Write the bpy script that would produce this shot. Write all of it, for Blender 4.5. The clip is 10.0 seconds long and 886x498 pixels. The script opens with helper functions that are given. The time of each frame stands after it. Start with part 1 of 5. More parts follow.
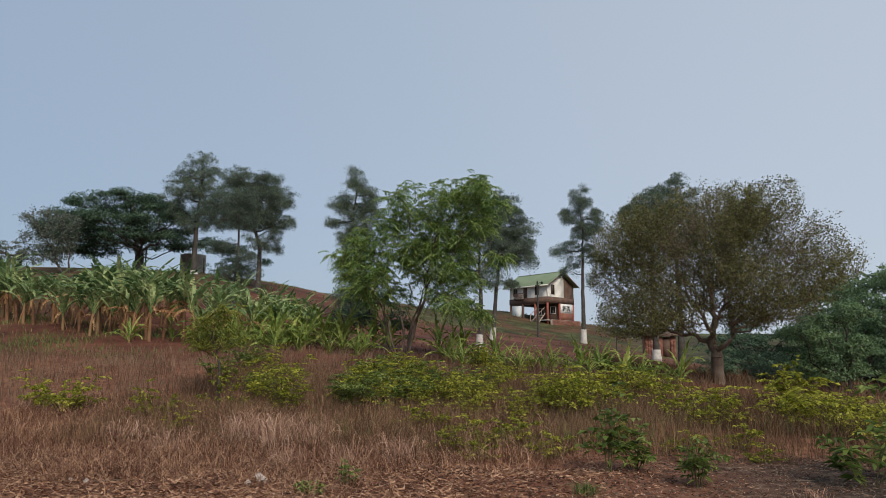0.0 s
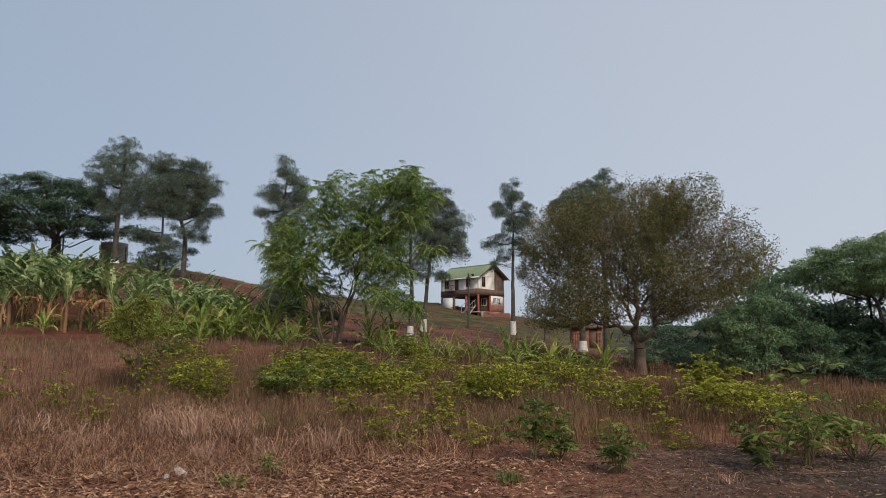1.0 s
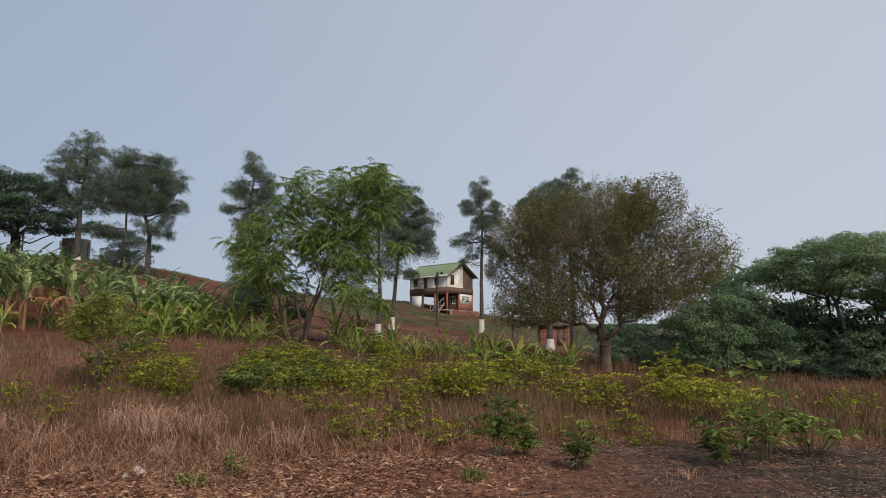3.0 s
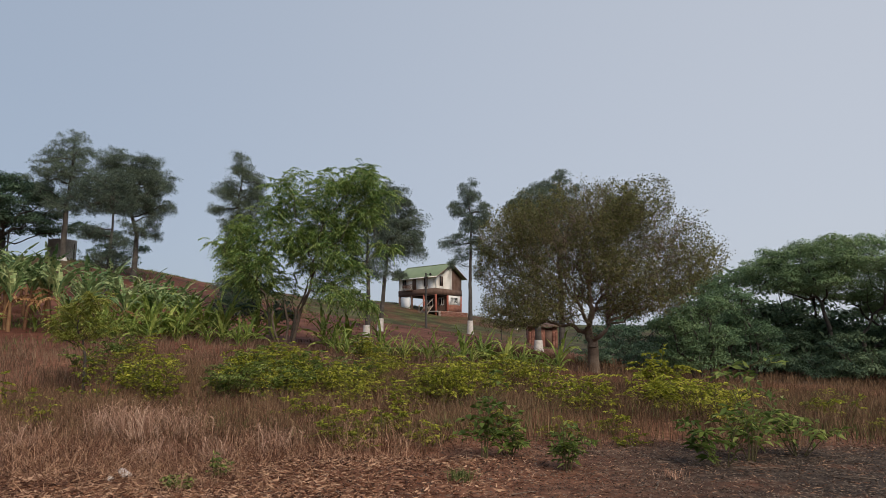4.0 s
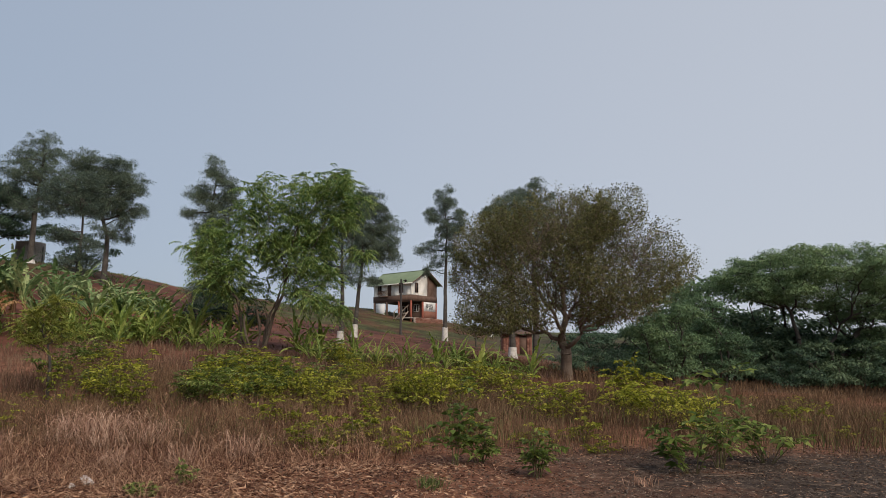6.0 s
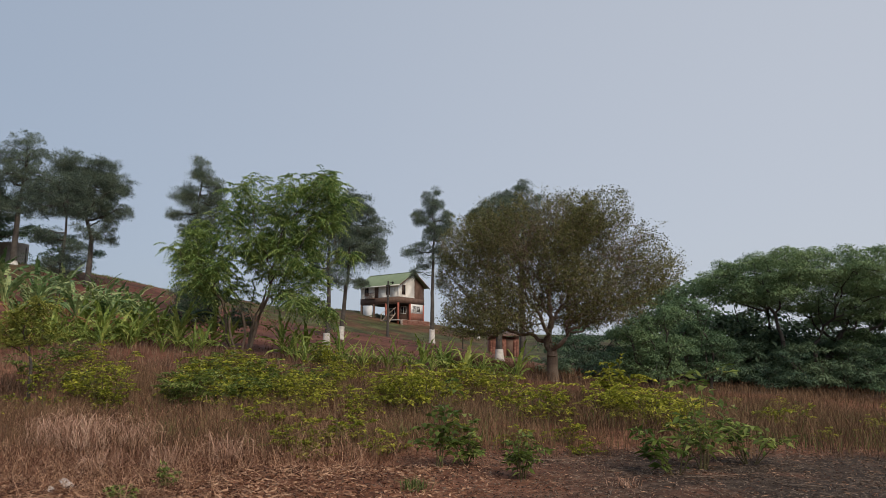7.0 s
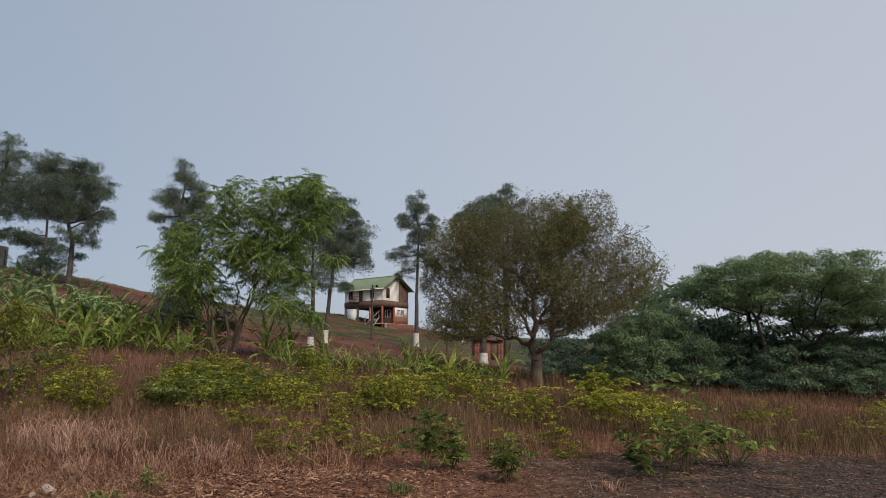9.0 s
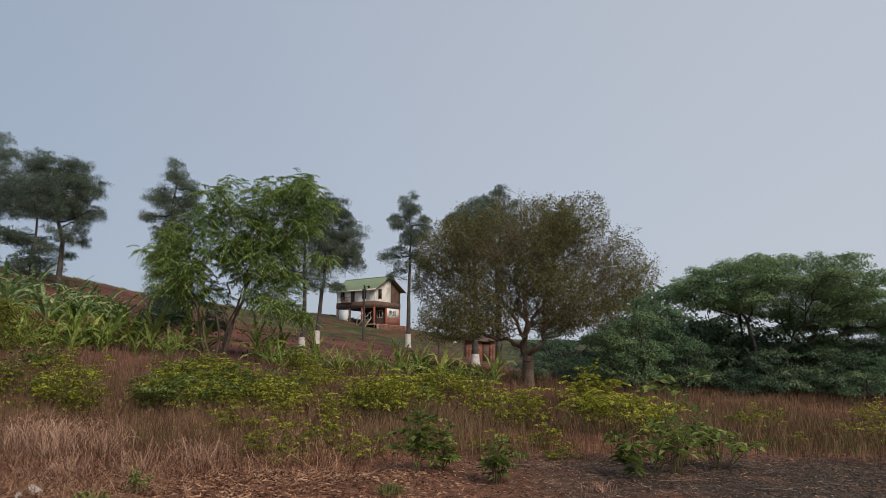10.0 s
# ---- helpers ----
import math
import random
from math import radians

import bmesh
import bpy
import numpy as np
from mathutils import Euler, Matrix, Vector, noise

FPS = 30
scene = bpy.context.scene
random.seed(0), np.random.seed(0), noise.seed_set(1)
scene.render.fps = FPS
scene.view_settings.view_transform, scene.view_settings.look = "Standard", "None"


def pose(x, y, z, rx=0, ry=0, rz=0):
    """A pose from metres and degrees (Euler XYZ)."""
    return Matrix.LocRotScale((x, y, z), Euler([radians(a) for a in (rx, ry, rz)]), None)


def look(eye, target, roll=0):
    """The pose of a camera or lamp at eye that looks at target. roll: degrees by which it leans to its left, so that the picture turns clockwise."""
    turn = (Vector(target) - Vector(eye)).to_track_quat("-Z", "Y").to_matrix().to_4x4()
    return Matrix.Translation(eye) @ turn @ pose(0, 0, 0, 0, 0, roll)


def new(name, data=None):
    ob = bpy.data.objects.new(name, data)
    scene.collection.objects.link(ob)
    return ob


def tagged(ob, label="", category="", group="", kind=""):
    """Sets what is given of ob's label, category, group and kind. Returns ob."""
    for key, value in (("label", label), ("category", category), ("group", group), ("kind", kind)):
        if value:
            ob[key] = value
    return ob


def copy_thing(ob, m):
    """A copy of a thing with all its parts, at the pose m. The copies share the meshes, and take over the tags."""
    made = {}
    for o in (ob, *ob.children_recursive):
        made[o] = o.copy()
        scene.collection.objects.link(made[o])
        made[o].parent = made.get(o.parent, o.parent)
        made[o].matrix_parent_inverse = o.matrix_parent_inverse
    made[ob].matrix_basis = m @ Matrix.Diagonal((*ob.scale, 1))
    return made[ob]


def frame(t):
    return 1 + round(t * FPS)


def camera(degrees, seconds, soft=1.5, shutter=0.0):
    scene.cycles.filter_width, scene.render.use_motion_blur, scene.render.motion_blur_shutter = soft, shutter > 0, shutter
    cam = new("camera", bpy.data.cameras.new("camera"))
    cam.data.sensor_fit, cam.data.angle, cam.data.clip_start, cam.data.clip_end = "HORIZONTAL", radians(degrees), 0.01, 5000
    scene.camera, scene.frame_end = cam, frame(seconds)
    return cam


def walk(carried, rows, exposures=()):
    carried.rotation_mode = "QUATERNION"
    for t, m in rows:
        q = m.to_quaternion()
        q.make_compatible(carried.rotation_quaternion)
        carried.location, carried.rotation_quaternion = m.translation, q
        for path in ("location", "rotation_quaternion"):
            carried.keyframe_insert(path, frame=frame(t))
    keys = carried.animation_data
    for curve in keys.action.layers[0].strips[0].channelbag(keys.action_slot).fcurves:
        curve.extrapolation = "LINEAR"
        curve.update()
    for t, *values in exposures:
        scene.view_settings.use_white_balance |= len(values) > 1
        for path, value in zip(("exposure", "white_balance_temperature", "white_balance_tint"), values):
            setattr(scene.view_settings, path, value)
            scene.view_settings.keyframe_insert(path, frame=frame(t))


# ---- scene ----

# ---------------------------------------------------------------- camera
cam = camera(62.2, 10.0, soft=0.6)
walk(cam, [
    (0, pose(-0.149, -0.078, 1.625, 99.337, -0.210, 9.071)),
    (0.1, pose(-0.141, -0.070, 1.621, 99.290, -0.130, 7.905)),
    (0.2, pose(-0.133, -0.062, 1.618, 99.230, -0.050, 6.974)),
    (0.3, pose(-0.125, -0.054, 1.614, 99.170, 0.020, 6.324)),
    (0.4, pose(-0.117, -0.046, 1.611, 99.105, 0.080, 5.695)),
    (0.5, pose(-0.109, -0.038, 1.608, 99.043, 0.116, 5.223)),
    (1, pose(-0.095, -0.034, 1.609, 98.710, -0.020, 3.763)),
    (1.5, pose(-0.072, -0.029, 1.609, 98.564, -0.087, 3.082)),
    (2, pose(-0.046, -0.026, 1.607, 98.564, -0.090, 2.320)),
    (2.5, pose(-0.037, -0.029, 1.604, 98.559, -0.035, 1.776)),
    (4, pose(-0.015, -0.022, 1.593, 98.675, 0.097, 0.504)),
    (4.5, pose(0.000, 0.000, 1.600, 98.796, 0.000, 0.000)),
    (5, pose(0.017, 0.005, 1.599, 98.943, -0.076, -0.352)),
    (5.5, pose(0.019, 0.009, 1.595, 99.083, -0.139, -0.857)),
    (7, pose(0.082, 0.041, 1.578, 99.361, -0.135, -2.414)),
    (7.5, pose(0.073, 0.039, 1.582, 99.446, -0.086, -2.722)),
    (8, pose(0.058, 0.025, 1.577, 99.509, -0.136, -3.054)),
    (8.5, pose(0.049, 0.013, 1.580, 99.590, -0.098, -3.317)),
    (9, pose(0.056, 0.006, 1.581, 99.637, -0.070, -3.650)),
    (9.5, pose(0.067, 0.026, 1.578, 99.689, -0.172, -3.986)),
    (10, pose(0.072, 0.038, 1.577, 99.720, -0.230, -4.277)),
], exposures=[(0, 0.0, 6250, 7), (1, 0.0, 6450, 9.5), (1.5, 0.0, 6500, 10), (4, -0.01, 6500, 10), (7, -0.05, 6500, 10), (10, -0.08, 6500, 10)])

# ---------------------------------------------------------------- sky and sun
SUN_AZ, SUN_EL = 150.0, 38.0      # degrees clockwise from the view's +y, and above the horizon
world = bpy.data.worlds.new("hazy_sky")
scene.world = world
world.use_nodes = True
wn, wl = world.node_tree.nodes, world.node_tree.links
wn.clear()
sky = wn.new("ShaderNodeTexSky")
sky.sky_type = 'NISHITA'
sky.sun_disc = False
sky.sun_elevation, sky.sun_rotation = radians(SUN_EL), radians(SUN_AZ)
sky.air_density, sky.dust_density, sky.ozone_density = 1.0, 3.0, 2.0
haze = wn.new("ShaderNodeMix")
haze.data_type = 'RGBA'
haze.inputs[0].default_value = 0.80
# hazy air: grey-blue away from the sun, paler and warmer on its side
where = wn.new("ShaderNodeTexCoord")
toward = wn.new("ShaderNodeVectorMath")
toward.operation = 'DOT_PRODUCT'
toward.inputs[1].default_value = (math.sin(radians(75)), math.cos(radians(75)), 0)
side = wn.new("ShaderNodeMapRange")
side.interpolation_type = 'SMOOTHSTEP'
side.inputs[1].default_value, side.inputs[2].default_value = -0.7, 1.1
tint = wn.new("ShaderNodeMix")
tint.data_type = 'RGBA'
tint.inputs[6].default_value = (3.75, 4.55, 5.75, 1)
tint.inputs[7].default_value = (6.45, 6.8, 7.5, 1)
wl.new(where.outputs["Generated"], toward.inputs[0])
wl.new(toward.outputs["Value"], side.inputs[0])
wl.new(side.outputs[0], tint.inputs[0])
wl.new(tint.outputs[2], haze.inputs[7])
bg = wn.new("ShaderNodeBackground")
bg.inputs[1].default_value = 0.10
wout = wn.new("ShaderNodeOutputWorld")
wl.new(sky.outputs[0], haze.inputs[6])
wl.new(haze.outputs[2], bg.inputs[0])
wl.new(bg.outputs[0], wout.inputs[0])

sun_data = bpy.data.lights.new("sun", 'SUN')
sun_data.energy, sun_data.angle, sun_data.color = 2.85, radians(20), (1.0, 0.88, 0.74)
sun = new("sun", sun_data)
_a, _e = radians(SUN_AZ), radians(SUN_EL)
sun.matrix_basis = look((0, 0, 60), Vector((0, 0, 60)) - Vector((math.sin(_a) * math.cos(_e), math.cos(_a) * math.cos(_e), math.sin(_e))))


# ---------------------------------------------------------------- materials
def mat(name, stops, scale=6.0, rough=0.85, bump=0.3, island=0.0, fine=40.0, translucent=0.0, metallic=0.0, obrand=0.0, spec=0.3):
    """Noise-driven colour between the stops at two scales, with relief; island / obrand shift it piece by piece."""
    m = bpy.data.materials.new(name)
    m.use_nodes = True
    n, l = m.node_tree.nodes, m.node_tree.links
    b = n["Principled BSDF"]
    b.inputs["Roughness"].default_value = rough
    b.inputs["Metallic"].default_value = metallic
    b.inputs["Specular IOR Level"].default_value = spec
    tc = n.new("ShaderNodeTexCoord")
    big, small = n.new("ShaderNodeTexNoise"), n.new("ShaderNodeTexNoise")
    big.inputs["Scale"].default_value, big.inputs["Detail"].default_value = scale, 6.0
    small.inputs["Scale"].default_value, small.inputs["Detail"].default_value = fine, 4.0
    for t in (big, small):
        l.new(tc.outputs["Object"], t.inputs["Vector"])
    mix = n.new("ShaderNodeMath")
    mix.operation = 'MULTIPLY_ADD'
    mix.inputs[1].default_value = 0.65
    half = n.new("ShaderNodeMath")
    half.operation = 'MULTIPLY'
    half.inputs[1].default_value = 0.35
    l.new(small.outputs[0], half.inputs[0])
    l.new(big.outputs[0], mix.inputs[0])
    l.new(half.outputs[0], mix.inputs[2])
    fac = mix.outputs[0]
    for amount, node, sock in ((island, "ShaderNodeNewGeometry", "Random Per Island"), (obrand, "ShaderNodeObjectInfo", "Random")):
        if amount:
            g = n.new(node)
            a = n.new("ShaderNodeMath")
            a.operation = 'SUBTRACT'
            a.inputs[1].default_value = 0.5
            c = n.new("ShaderNodeMath")
            c.operation = 'MULTIPLY_ADD'
            c.inputs[1].default_value = amount
            l.new(g.outputs[sock], a.inputs[0])
            l.new(a.outputs[0], c.inputs[0])
            l.new(fac, c.inputs[2])
            fac = c.outputs[0]
    ramp = n.new("ShaderNodeValToRGB")
    els = ramp.color_ramp.elements
    k = len(stops)
    for i, col in enumerate(stops):
        p = 0.28 + 0.44 * i / max(1, k - 1)
        e = els[i] if i < 2 else els.new(p)
        e.position, e.color = p, (*col, 1)
    l.new(fac, ramp.inputs[0])
    l.new(ramp.outputs[0], b.inputs["Base Color"])
    if bump:
        bp = n.new("ShaderNodeBump")
        bp.inputs["Strength"].default_value, bp.inputs["Distance"].default_value = bump, 0.03
        l.new(small.outputs[0], bp.inputs["Height"])
        l.new(bp.outputs[0], b.inputs["Normal"])
    if translucent:
        tr = n.new("ShaderNodeBsdfTranslucent")
        ms = n.new("ShaderNodeMixShader")
        ms.inputs[0].default_value = translucent
        l.new(ramp.outputs[0], tr.inputs[0])
        l.new(b.outputs[0], ms.inputs[1])
        l.new(tr.outputs[0], ms.inputs[2])
        l.new(ms.outputs[0], n["Material Output"].inputs[0])
    return m


def leafy(name, *stops, tr=0.25, isl=0.5):
    return mat(name, stops, scale=0.8, rough=0.6, bump=0, obrand=0.22, island=isl, fine=6.0, translucent=tr, spec=0.25)


# needle colour paled and blued to stand in for distance haze
M_PINE = leafy("hazed_pine_needles", (0.065, 0.095, 0.075), (0.135, 0.175, 0.125), (0.2, 0.245, 0.165), tr=0.4)
M_MID = leafy("feathery_green_leaf", (0.05, 0.1, 0.034), (0.14, 0.24, 0.07), (0.32, 0.4, 0.12), tr=0.4)
M_SAP = leafy("olive_sapling_leaf", (0.13, 0.15, 0.03), (0.27, 0.295, 0.06), (0.45, 0.44, 0.11), tr=0.45)
M_BIG = leafy("sparse_olive_leaf", (0.08, 0.085, 0.035), (0.17, 0.17, 0.064), (0.28, 0.27, 0.1), tr=0.45, isl=0.5)
# dark leaf lightened, with some distance haze put into the colour
M_UMB = leafy("dark_glossy_leaf", (0.05, 0.09, 0.062), (0.105, 0.165, 0.098), (0.175, 0.24, 0.135), tr=0.35, isl=0.3)
M_FOREST = leafy("forest_leaf", (0.055, 0.105, 0.06), (0.135, 0.215, 0.105), (0.24, 0.33, 0.15), tr=0.35, isl=0.2)
M_GREY = leafy("dusty_leaf", (0.075, 0.095, 0.07), (0.13, 0.15, 0.115), (0.185, 0.205, 0.155), tr=0.35)
M_SHRUB = leafy("shrub_leaf", (0.14, 0.155, 0.018), (0.31, 0.335, 0.04), (0.56, 0.53, 0.08), tr=0.5)
M_BROAD = leafy("broad_leaf", (0.065, 0.105, 0.022), (0.15, 0.215, 0.045), (0.31, 0.355, 0.1), tr=0.4)
M_BANANA = mat("banana_leaf", [(0.070, 0.132, 0.050), (0.190, 0.278, 0.102), (0.420, 0.465, 0.210)], scale=1.2, rough=0.5, bump=0.1, island=0.25, fine=9.0, translucent=0.3, obrand=0.35)
M_BANLOW = mat("young_banana_leaf", [(0.10, 0.155, 0.034), (0.235, 0.315, 0.066), (0.46, 0.49, 0.14)], scale=1.2, rough=0.5, bump=0.1, island=0.25, fine=9.0, translucent=0.35, obrand=0.35)
M_BANDRY = mat("dry_banana_leaf", [(0.16, 0.075, 0.030), (0.30, 0.16, 0.07), (0.42, 0.27, 0.14)], scale=3, island=0.3, bump=0.2, obrand=0.3)
M_STEM = mat("banana_stem", [(0.10, 0.046, 0.026), (0.205, 0.105, 0.054), (0.25, 0.18, 0.085)], scale=2.5, rough=0.7, fine=18, bump=0.4, obrand=0.3)
M_BARK = mat("grey_brown_bark", [(0.034, 0.029, 0.025), (0.070, 0.061, 0.053), (0.125, 0.112, 0.098)], scale=3.0, rough=0.95, bump=0.9, fine=22)
M_BARKL = mat("lichen_bark", [(0.055, 0.040, 0.030), (0.110, 0.084, 0.064), (0.200, 0.168, 0.135)], scale=2.2, rough=0.95, bump=0.9, fine=16)
M_TWIGGY = mat("pale_twig_bark", [(0.085, 0.060, 0.044), (0.165, 0.122, 0.092), (0.29, 0.23, 0.175)], scale=2.2, rough=0.95, bump=0.6, fine=16)
M_TWIG = mat("green_twig", [(0.07, 0.06, 0.025), (0.12, 0.11, 0.05)], scale=4, bump=0)
M_LIME = mat("lime_wash", [(0.30, 0.27, 0.23), (0.52, 0.49, 0.45), (0.66, 0.64, 0.60)], scale=5, bump=0.3)
M_GRASS = mat("dry_grass", [(0.075, 0.032, 0.019), (0.225, 0.107, 0.062), (0.46, 0.272, 0.168)], scale=0.35, rough=0.9, bump=0, island=0.6, fine=3.0, translucent=0.15)
M_PALE = mat("pale_dry_grass", [(0.265, 0.141, 0.095), (0.428, 0.259, 0.178), (0.581, 0.404, 0.293)], scale=0.8, bump=0, island=0.4, translucent=0.15)
M_BANK = mat("grey_brown_grass", [(0.072, 0.042, 0.027), (0.155, 0.094, 0.060), (0.28, 0.19, 0.125)], scale=0.35, rough=0.9, bump=0, island=0.5, fine=3.0, translucent=0.15)
M_STRAW = mat("straw", [(0.09, 0.04, 0.024), (0.235, 0.116, 0.068), (0.50, 0.31, 0.195)], scale=0.8, bump=0, island=0.6, translucent=0.15)
M_STALK = mat("brown_stalk", [(0.055, 0.030, 0.016), (0.125, 0.070, 0.037), (0.24, 0.155, 0.085)], scale=0.4, bump=0, island=0.45, fine=3.0)
M_GREENGRASS = mat("green_grass", [(0.06, 0.085, 0.025), (0.12, 0.15, 0.045), (0.22, 0.22, 0.08)], scale=0.6, bump=0, island=0.4, translucent=0.2)
M_LITTER = mat("leaf_litter", [(0.062, 0.025, 0.015), (0.225, 0.105, 0.060), (0.49, 0.305, 0.195)], scale=0.8, bump=0.2, island=0.6, fine=12)
M_DEBRIS = mat("grey_plant_debris", [(0.034, 0.023, 0.017), (0.098, 0.069, 0.051), (0.23, 0.178, 0.138)], scale=0.8, bump=0.2, island=0.6, fine=12)
M_CLOD = mat("soil_crumb", [(0.05, 0.032, 0.023), (0.10, 0.064, 0.045), (0.17, 0.112, 0.08)], scale=2.0, island=0.5, bump=0)
M_ROCK = mat("pale_stone", [(0.34, 0.29, 0.26), (0.50, 0.45, 0.41), (0.62, 0.58, 0.55)], scale=7, bump=0.6)
M_ROOF = mat("green_metal_roof", [(0.175, 0.225, 0.120), (0.215, 0.270, 0.150), (0.255, 0.305, 0.180)], scale=0.8, rough=0.5, bump=0.05, spec=0.4)
M_WHITE = mat("cream_board_paint", [(0.66, 0.62, 0.55), (0.76, 0.72, 0.66), (0.80, 0.78, 0.73)], scale=0.7, rough=0.6, bump=0.08)
M_BROWN = mat("brown_timber", [(0.075, 0.042, 0.030), (0.125, 0.075, 0.055), (0.170, 0.110, 0.085)], scale=1.5, rough=0.75, bump=0.25)
M_RED = mat("red_oxide_timber", [(0.20, 0.055, 0.035), (0.28, 0.080, 0.050), (0.34, 0.115, 0.075)], scale=2, rough=0.7, bump=0.15)
M_DARK = mat("dark_interior", [(0.020, 0.016, 0.015), (0.045, 0.036, 0.032)], scale=1.0, bump=0.1)
M_BRICK = mat("fired_brick", [(0.16, 0.066, 0.045), (0.245, 0.108, 0.076), (0.33, 0.175, 0.13)], scale=3, rough=0.9, bump=0.5, obrand=0.4)
M_MORTAR = mat("mortar", [(0.26, 0.20, 0.16), (0.36, 0.30, 0.25)], scale=6, bump=0.4)
M_CONC = mat("stained_concrete", [(0.15, 0.14, 0.13), (0.30, 0.285, 0.265), (0.44, 0.42, 0.395)], scale=0.9, rough=0.9, bump=0.5, fine=12)
M_WOOD = mat("weathered_plank", [(0.22, 0.17, 0.13), (0.36, 0.29, 0.23), (0.46, 0.39, 0.32)], scale=3, bump=0.3)
M_POLE = mat("dark_pole", [(0.045, 0.040, 0.038), (0.085, 0.076, 0.070)], scale=3, bump=0.3)
M_FRAME = mat("white_window_paint", [(0.70, 0.69, 0.67), (0.80, 0.79, 0.77)], scale=2, rough=0.5, bump=0.05)
M_GLASS = mat("dark_glass", [(0.015, 0.017, 0.020), (0.030, 0.033, 0.036)], scale=0.5, rough=0.08, bump=0, spec=0.5)


def ground_material():
    """Red laterite, dry thatch, grey trodden soil on the track and thin green turf on the hill."""
    m = bpy.data.materials.new("laterite_ground")
    m.use_nodes = True
    n, l = m.node_tree.nodes, m.node_tree.links
    b = n["Principled BSDF"]
    b.inputs["Roughness"].default_value, b.inputs["Specular IOR Level"].default_value = 0.95, 0.2
    geo = n.new("ShaderNodeNewGeometry")
    sep = n.new("ShaderNodeSeparateXYZ")
    l.new(geo.outputs["Position"], sep.inputs[0])

    def nz(scale, detail=6.0):
        t = n.new("ShaderNodeTexNoise")
        t.inputs["Scale"].default_value, t.inputs["Detail"].default_value = scale, detail
        l.new(geo.outputs["Position"], t.inputs["Vector"])
        return t.outputs[0]

    def ramp(src, stops):
        r = n.new("ShaderNodeValToRGB")
        for i, (p, c) in enumerate(stops):
            e = r.color_ramp.elements[i] if i < 2 else r.color_ramp.elements.new(p)
            e.position, e.color = p, (*c, 1)
        l.new(src, r.inputs[0])
        return r.outputs[0]

    def calc(op, a, bb, c=None):
        k = n.new("ShaderNodeMath")
        k.operation = op
        for i, v in enumerate((a, bb, c)):
            if v is None:
                continue
            if isinstance(v, (int, float)):
                k.inputs[i].default_value = v
            else:
                l.new(v, k.inputs[i])
        return k.outputs[0]

    def span(src, lo, hi):
        k = n.new("ShaderNodeMapRange")
        k.interpolation_type = 'SMOOTHSTEP'
        k.inputs[1].default_value, k.inputs[2].default_value = lo, hi
        l.new(src, k.inputs[0])
        return k.outputs[0]

    def blend(f, a, bb):
        k = n.new("ShaderNodeMix")
        k.data_type = 'RGBA'
        l.new(f, k.inputs[0])
        l.new(a, k.inputs[6])
        l.new(bb, k.inputs[7])
        return k.outputs[2]

    broad, mid, fine, grit = nz(0.12), nz(0.9), nz(5.0, 9.0), nz(38.0)
    both = calc('MULTIPLY_ADD', fine, 0.5, calc('MULTIPLY_ADD', grit, 0.25, calc('MULTIPLY', mid, 0.25)))
    both = calc('MULTIPLY_ADD', calc('SUBTRACT', both, 0.5), 1.7, 0.5)
    red = ramp(calc('MULTIPLY_ADD', nz(0.35, 8.0), 1.1, calc('MULTIPLY_ADD', both, 0.5, -0.30)), [(0.3, (0.055, 0.019, 0.012)), (0.5, (0.112, 0.041, 0.026)), (0.72, (0.18, 0.075, 0.048))])
    thatch = ramp(both, [(0.3, (0.078, 0.032, 0.019)), (0.5, (0.172, 0.071, 0.040)), (0.72, (0.285, 0.142, 0.084))])
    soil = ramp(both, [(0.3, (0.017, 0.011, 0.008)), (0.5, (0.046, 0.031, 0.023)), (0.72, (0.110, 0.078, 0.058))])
    coarse = calc('MULTIPLY_ADD', nz(0.5, 8.0), 1.3, calc('MULTIPLY_ADD', both, 0.5, -0.40))
    turf = ramp(coarse, [(0.3, (0.042, 0.030, 0.014)), (0.5, (0.052, 0.056, 0.020)), (0.72, (0.098, 0.102, 0.040))])
    x, y = sep.outputs[0], sep.outputs[1]
    wob = calc('MULTIPLY_ADD', mid, 3.0, -1.5)
    # grey trodden track towards +x, red-brown thatch towards -x
    track = calc('MULTIPLY', span(calc('ADD', x, wob), -0.2, 4.6), calc('SUBTRACT', 1.0, span(calc('ADD', y, wob), 12.6, 15.0)))
    rust = span(nz(0.55, 3.0), 0.52, 0.68)
    col = blend(calc('MULTIPLY', track, calc('MULTIPLY_ADD', rust, -0.7, 1.0)), thatch, soil)
    # bare red slope under the pines
    col = blend(calc('MULTIPLY', span(calc('ADD', y, wob), 22.0, 27.0), calc('SUBTRACT', 1.0, span(calc('ADD', x, wob), 6.0, 10.0))), col, red)
    # the dark soil colour again, far right among the trees
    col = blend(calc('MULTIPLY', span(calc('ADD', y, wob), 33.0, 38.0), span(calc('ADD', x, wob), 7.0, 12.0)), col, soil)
    # thin turf below the house and dry grass on the hill to the left
    tb = calc('MULTIPLY_ADD', broad, 40.0, -20.0)
    tn = calc('MULTIPLY_ADD', mid, 12.0, -6.0)
    patch = calc('MULTIPLY_ADD', span(nz(0.16, 8.0), 0.36, 0.56), 0.7, 0.3)
    hill = calc('MULTIPLY', span(calc('ADD', calc('ADD', y, tn), tb), 84.0, 98.0), patch)
    col = blend(hill, col, turf)
    left = calc('MULTIPLY', calc('SUBTRACT', 1.0, span(calc('ADD', x, tn), -32.0, -22.0)), span(y, 16.0, 40.0))
    col = blend(calc('MULTIPLY', left, 0.6), col, turf)
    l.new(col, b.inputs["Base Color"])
    bp = n.new("ShaderNodeBump")
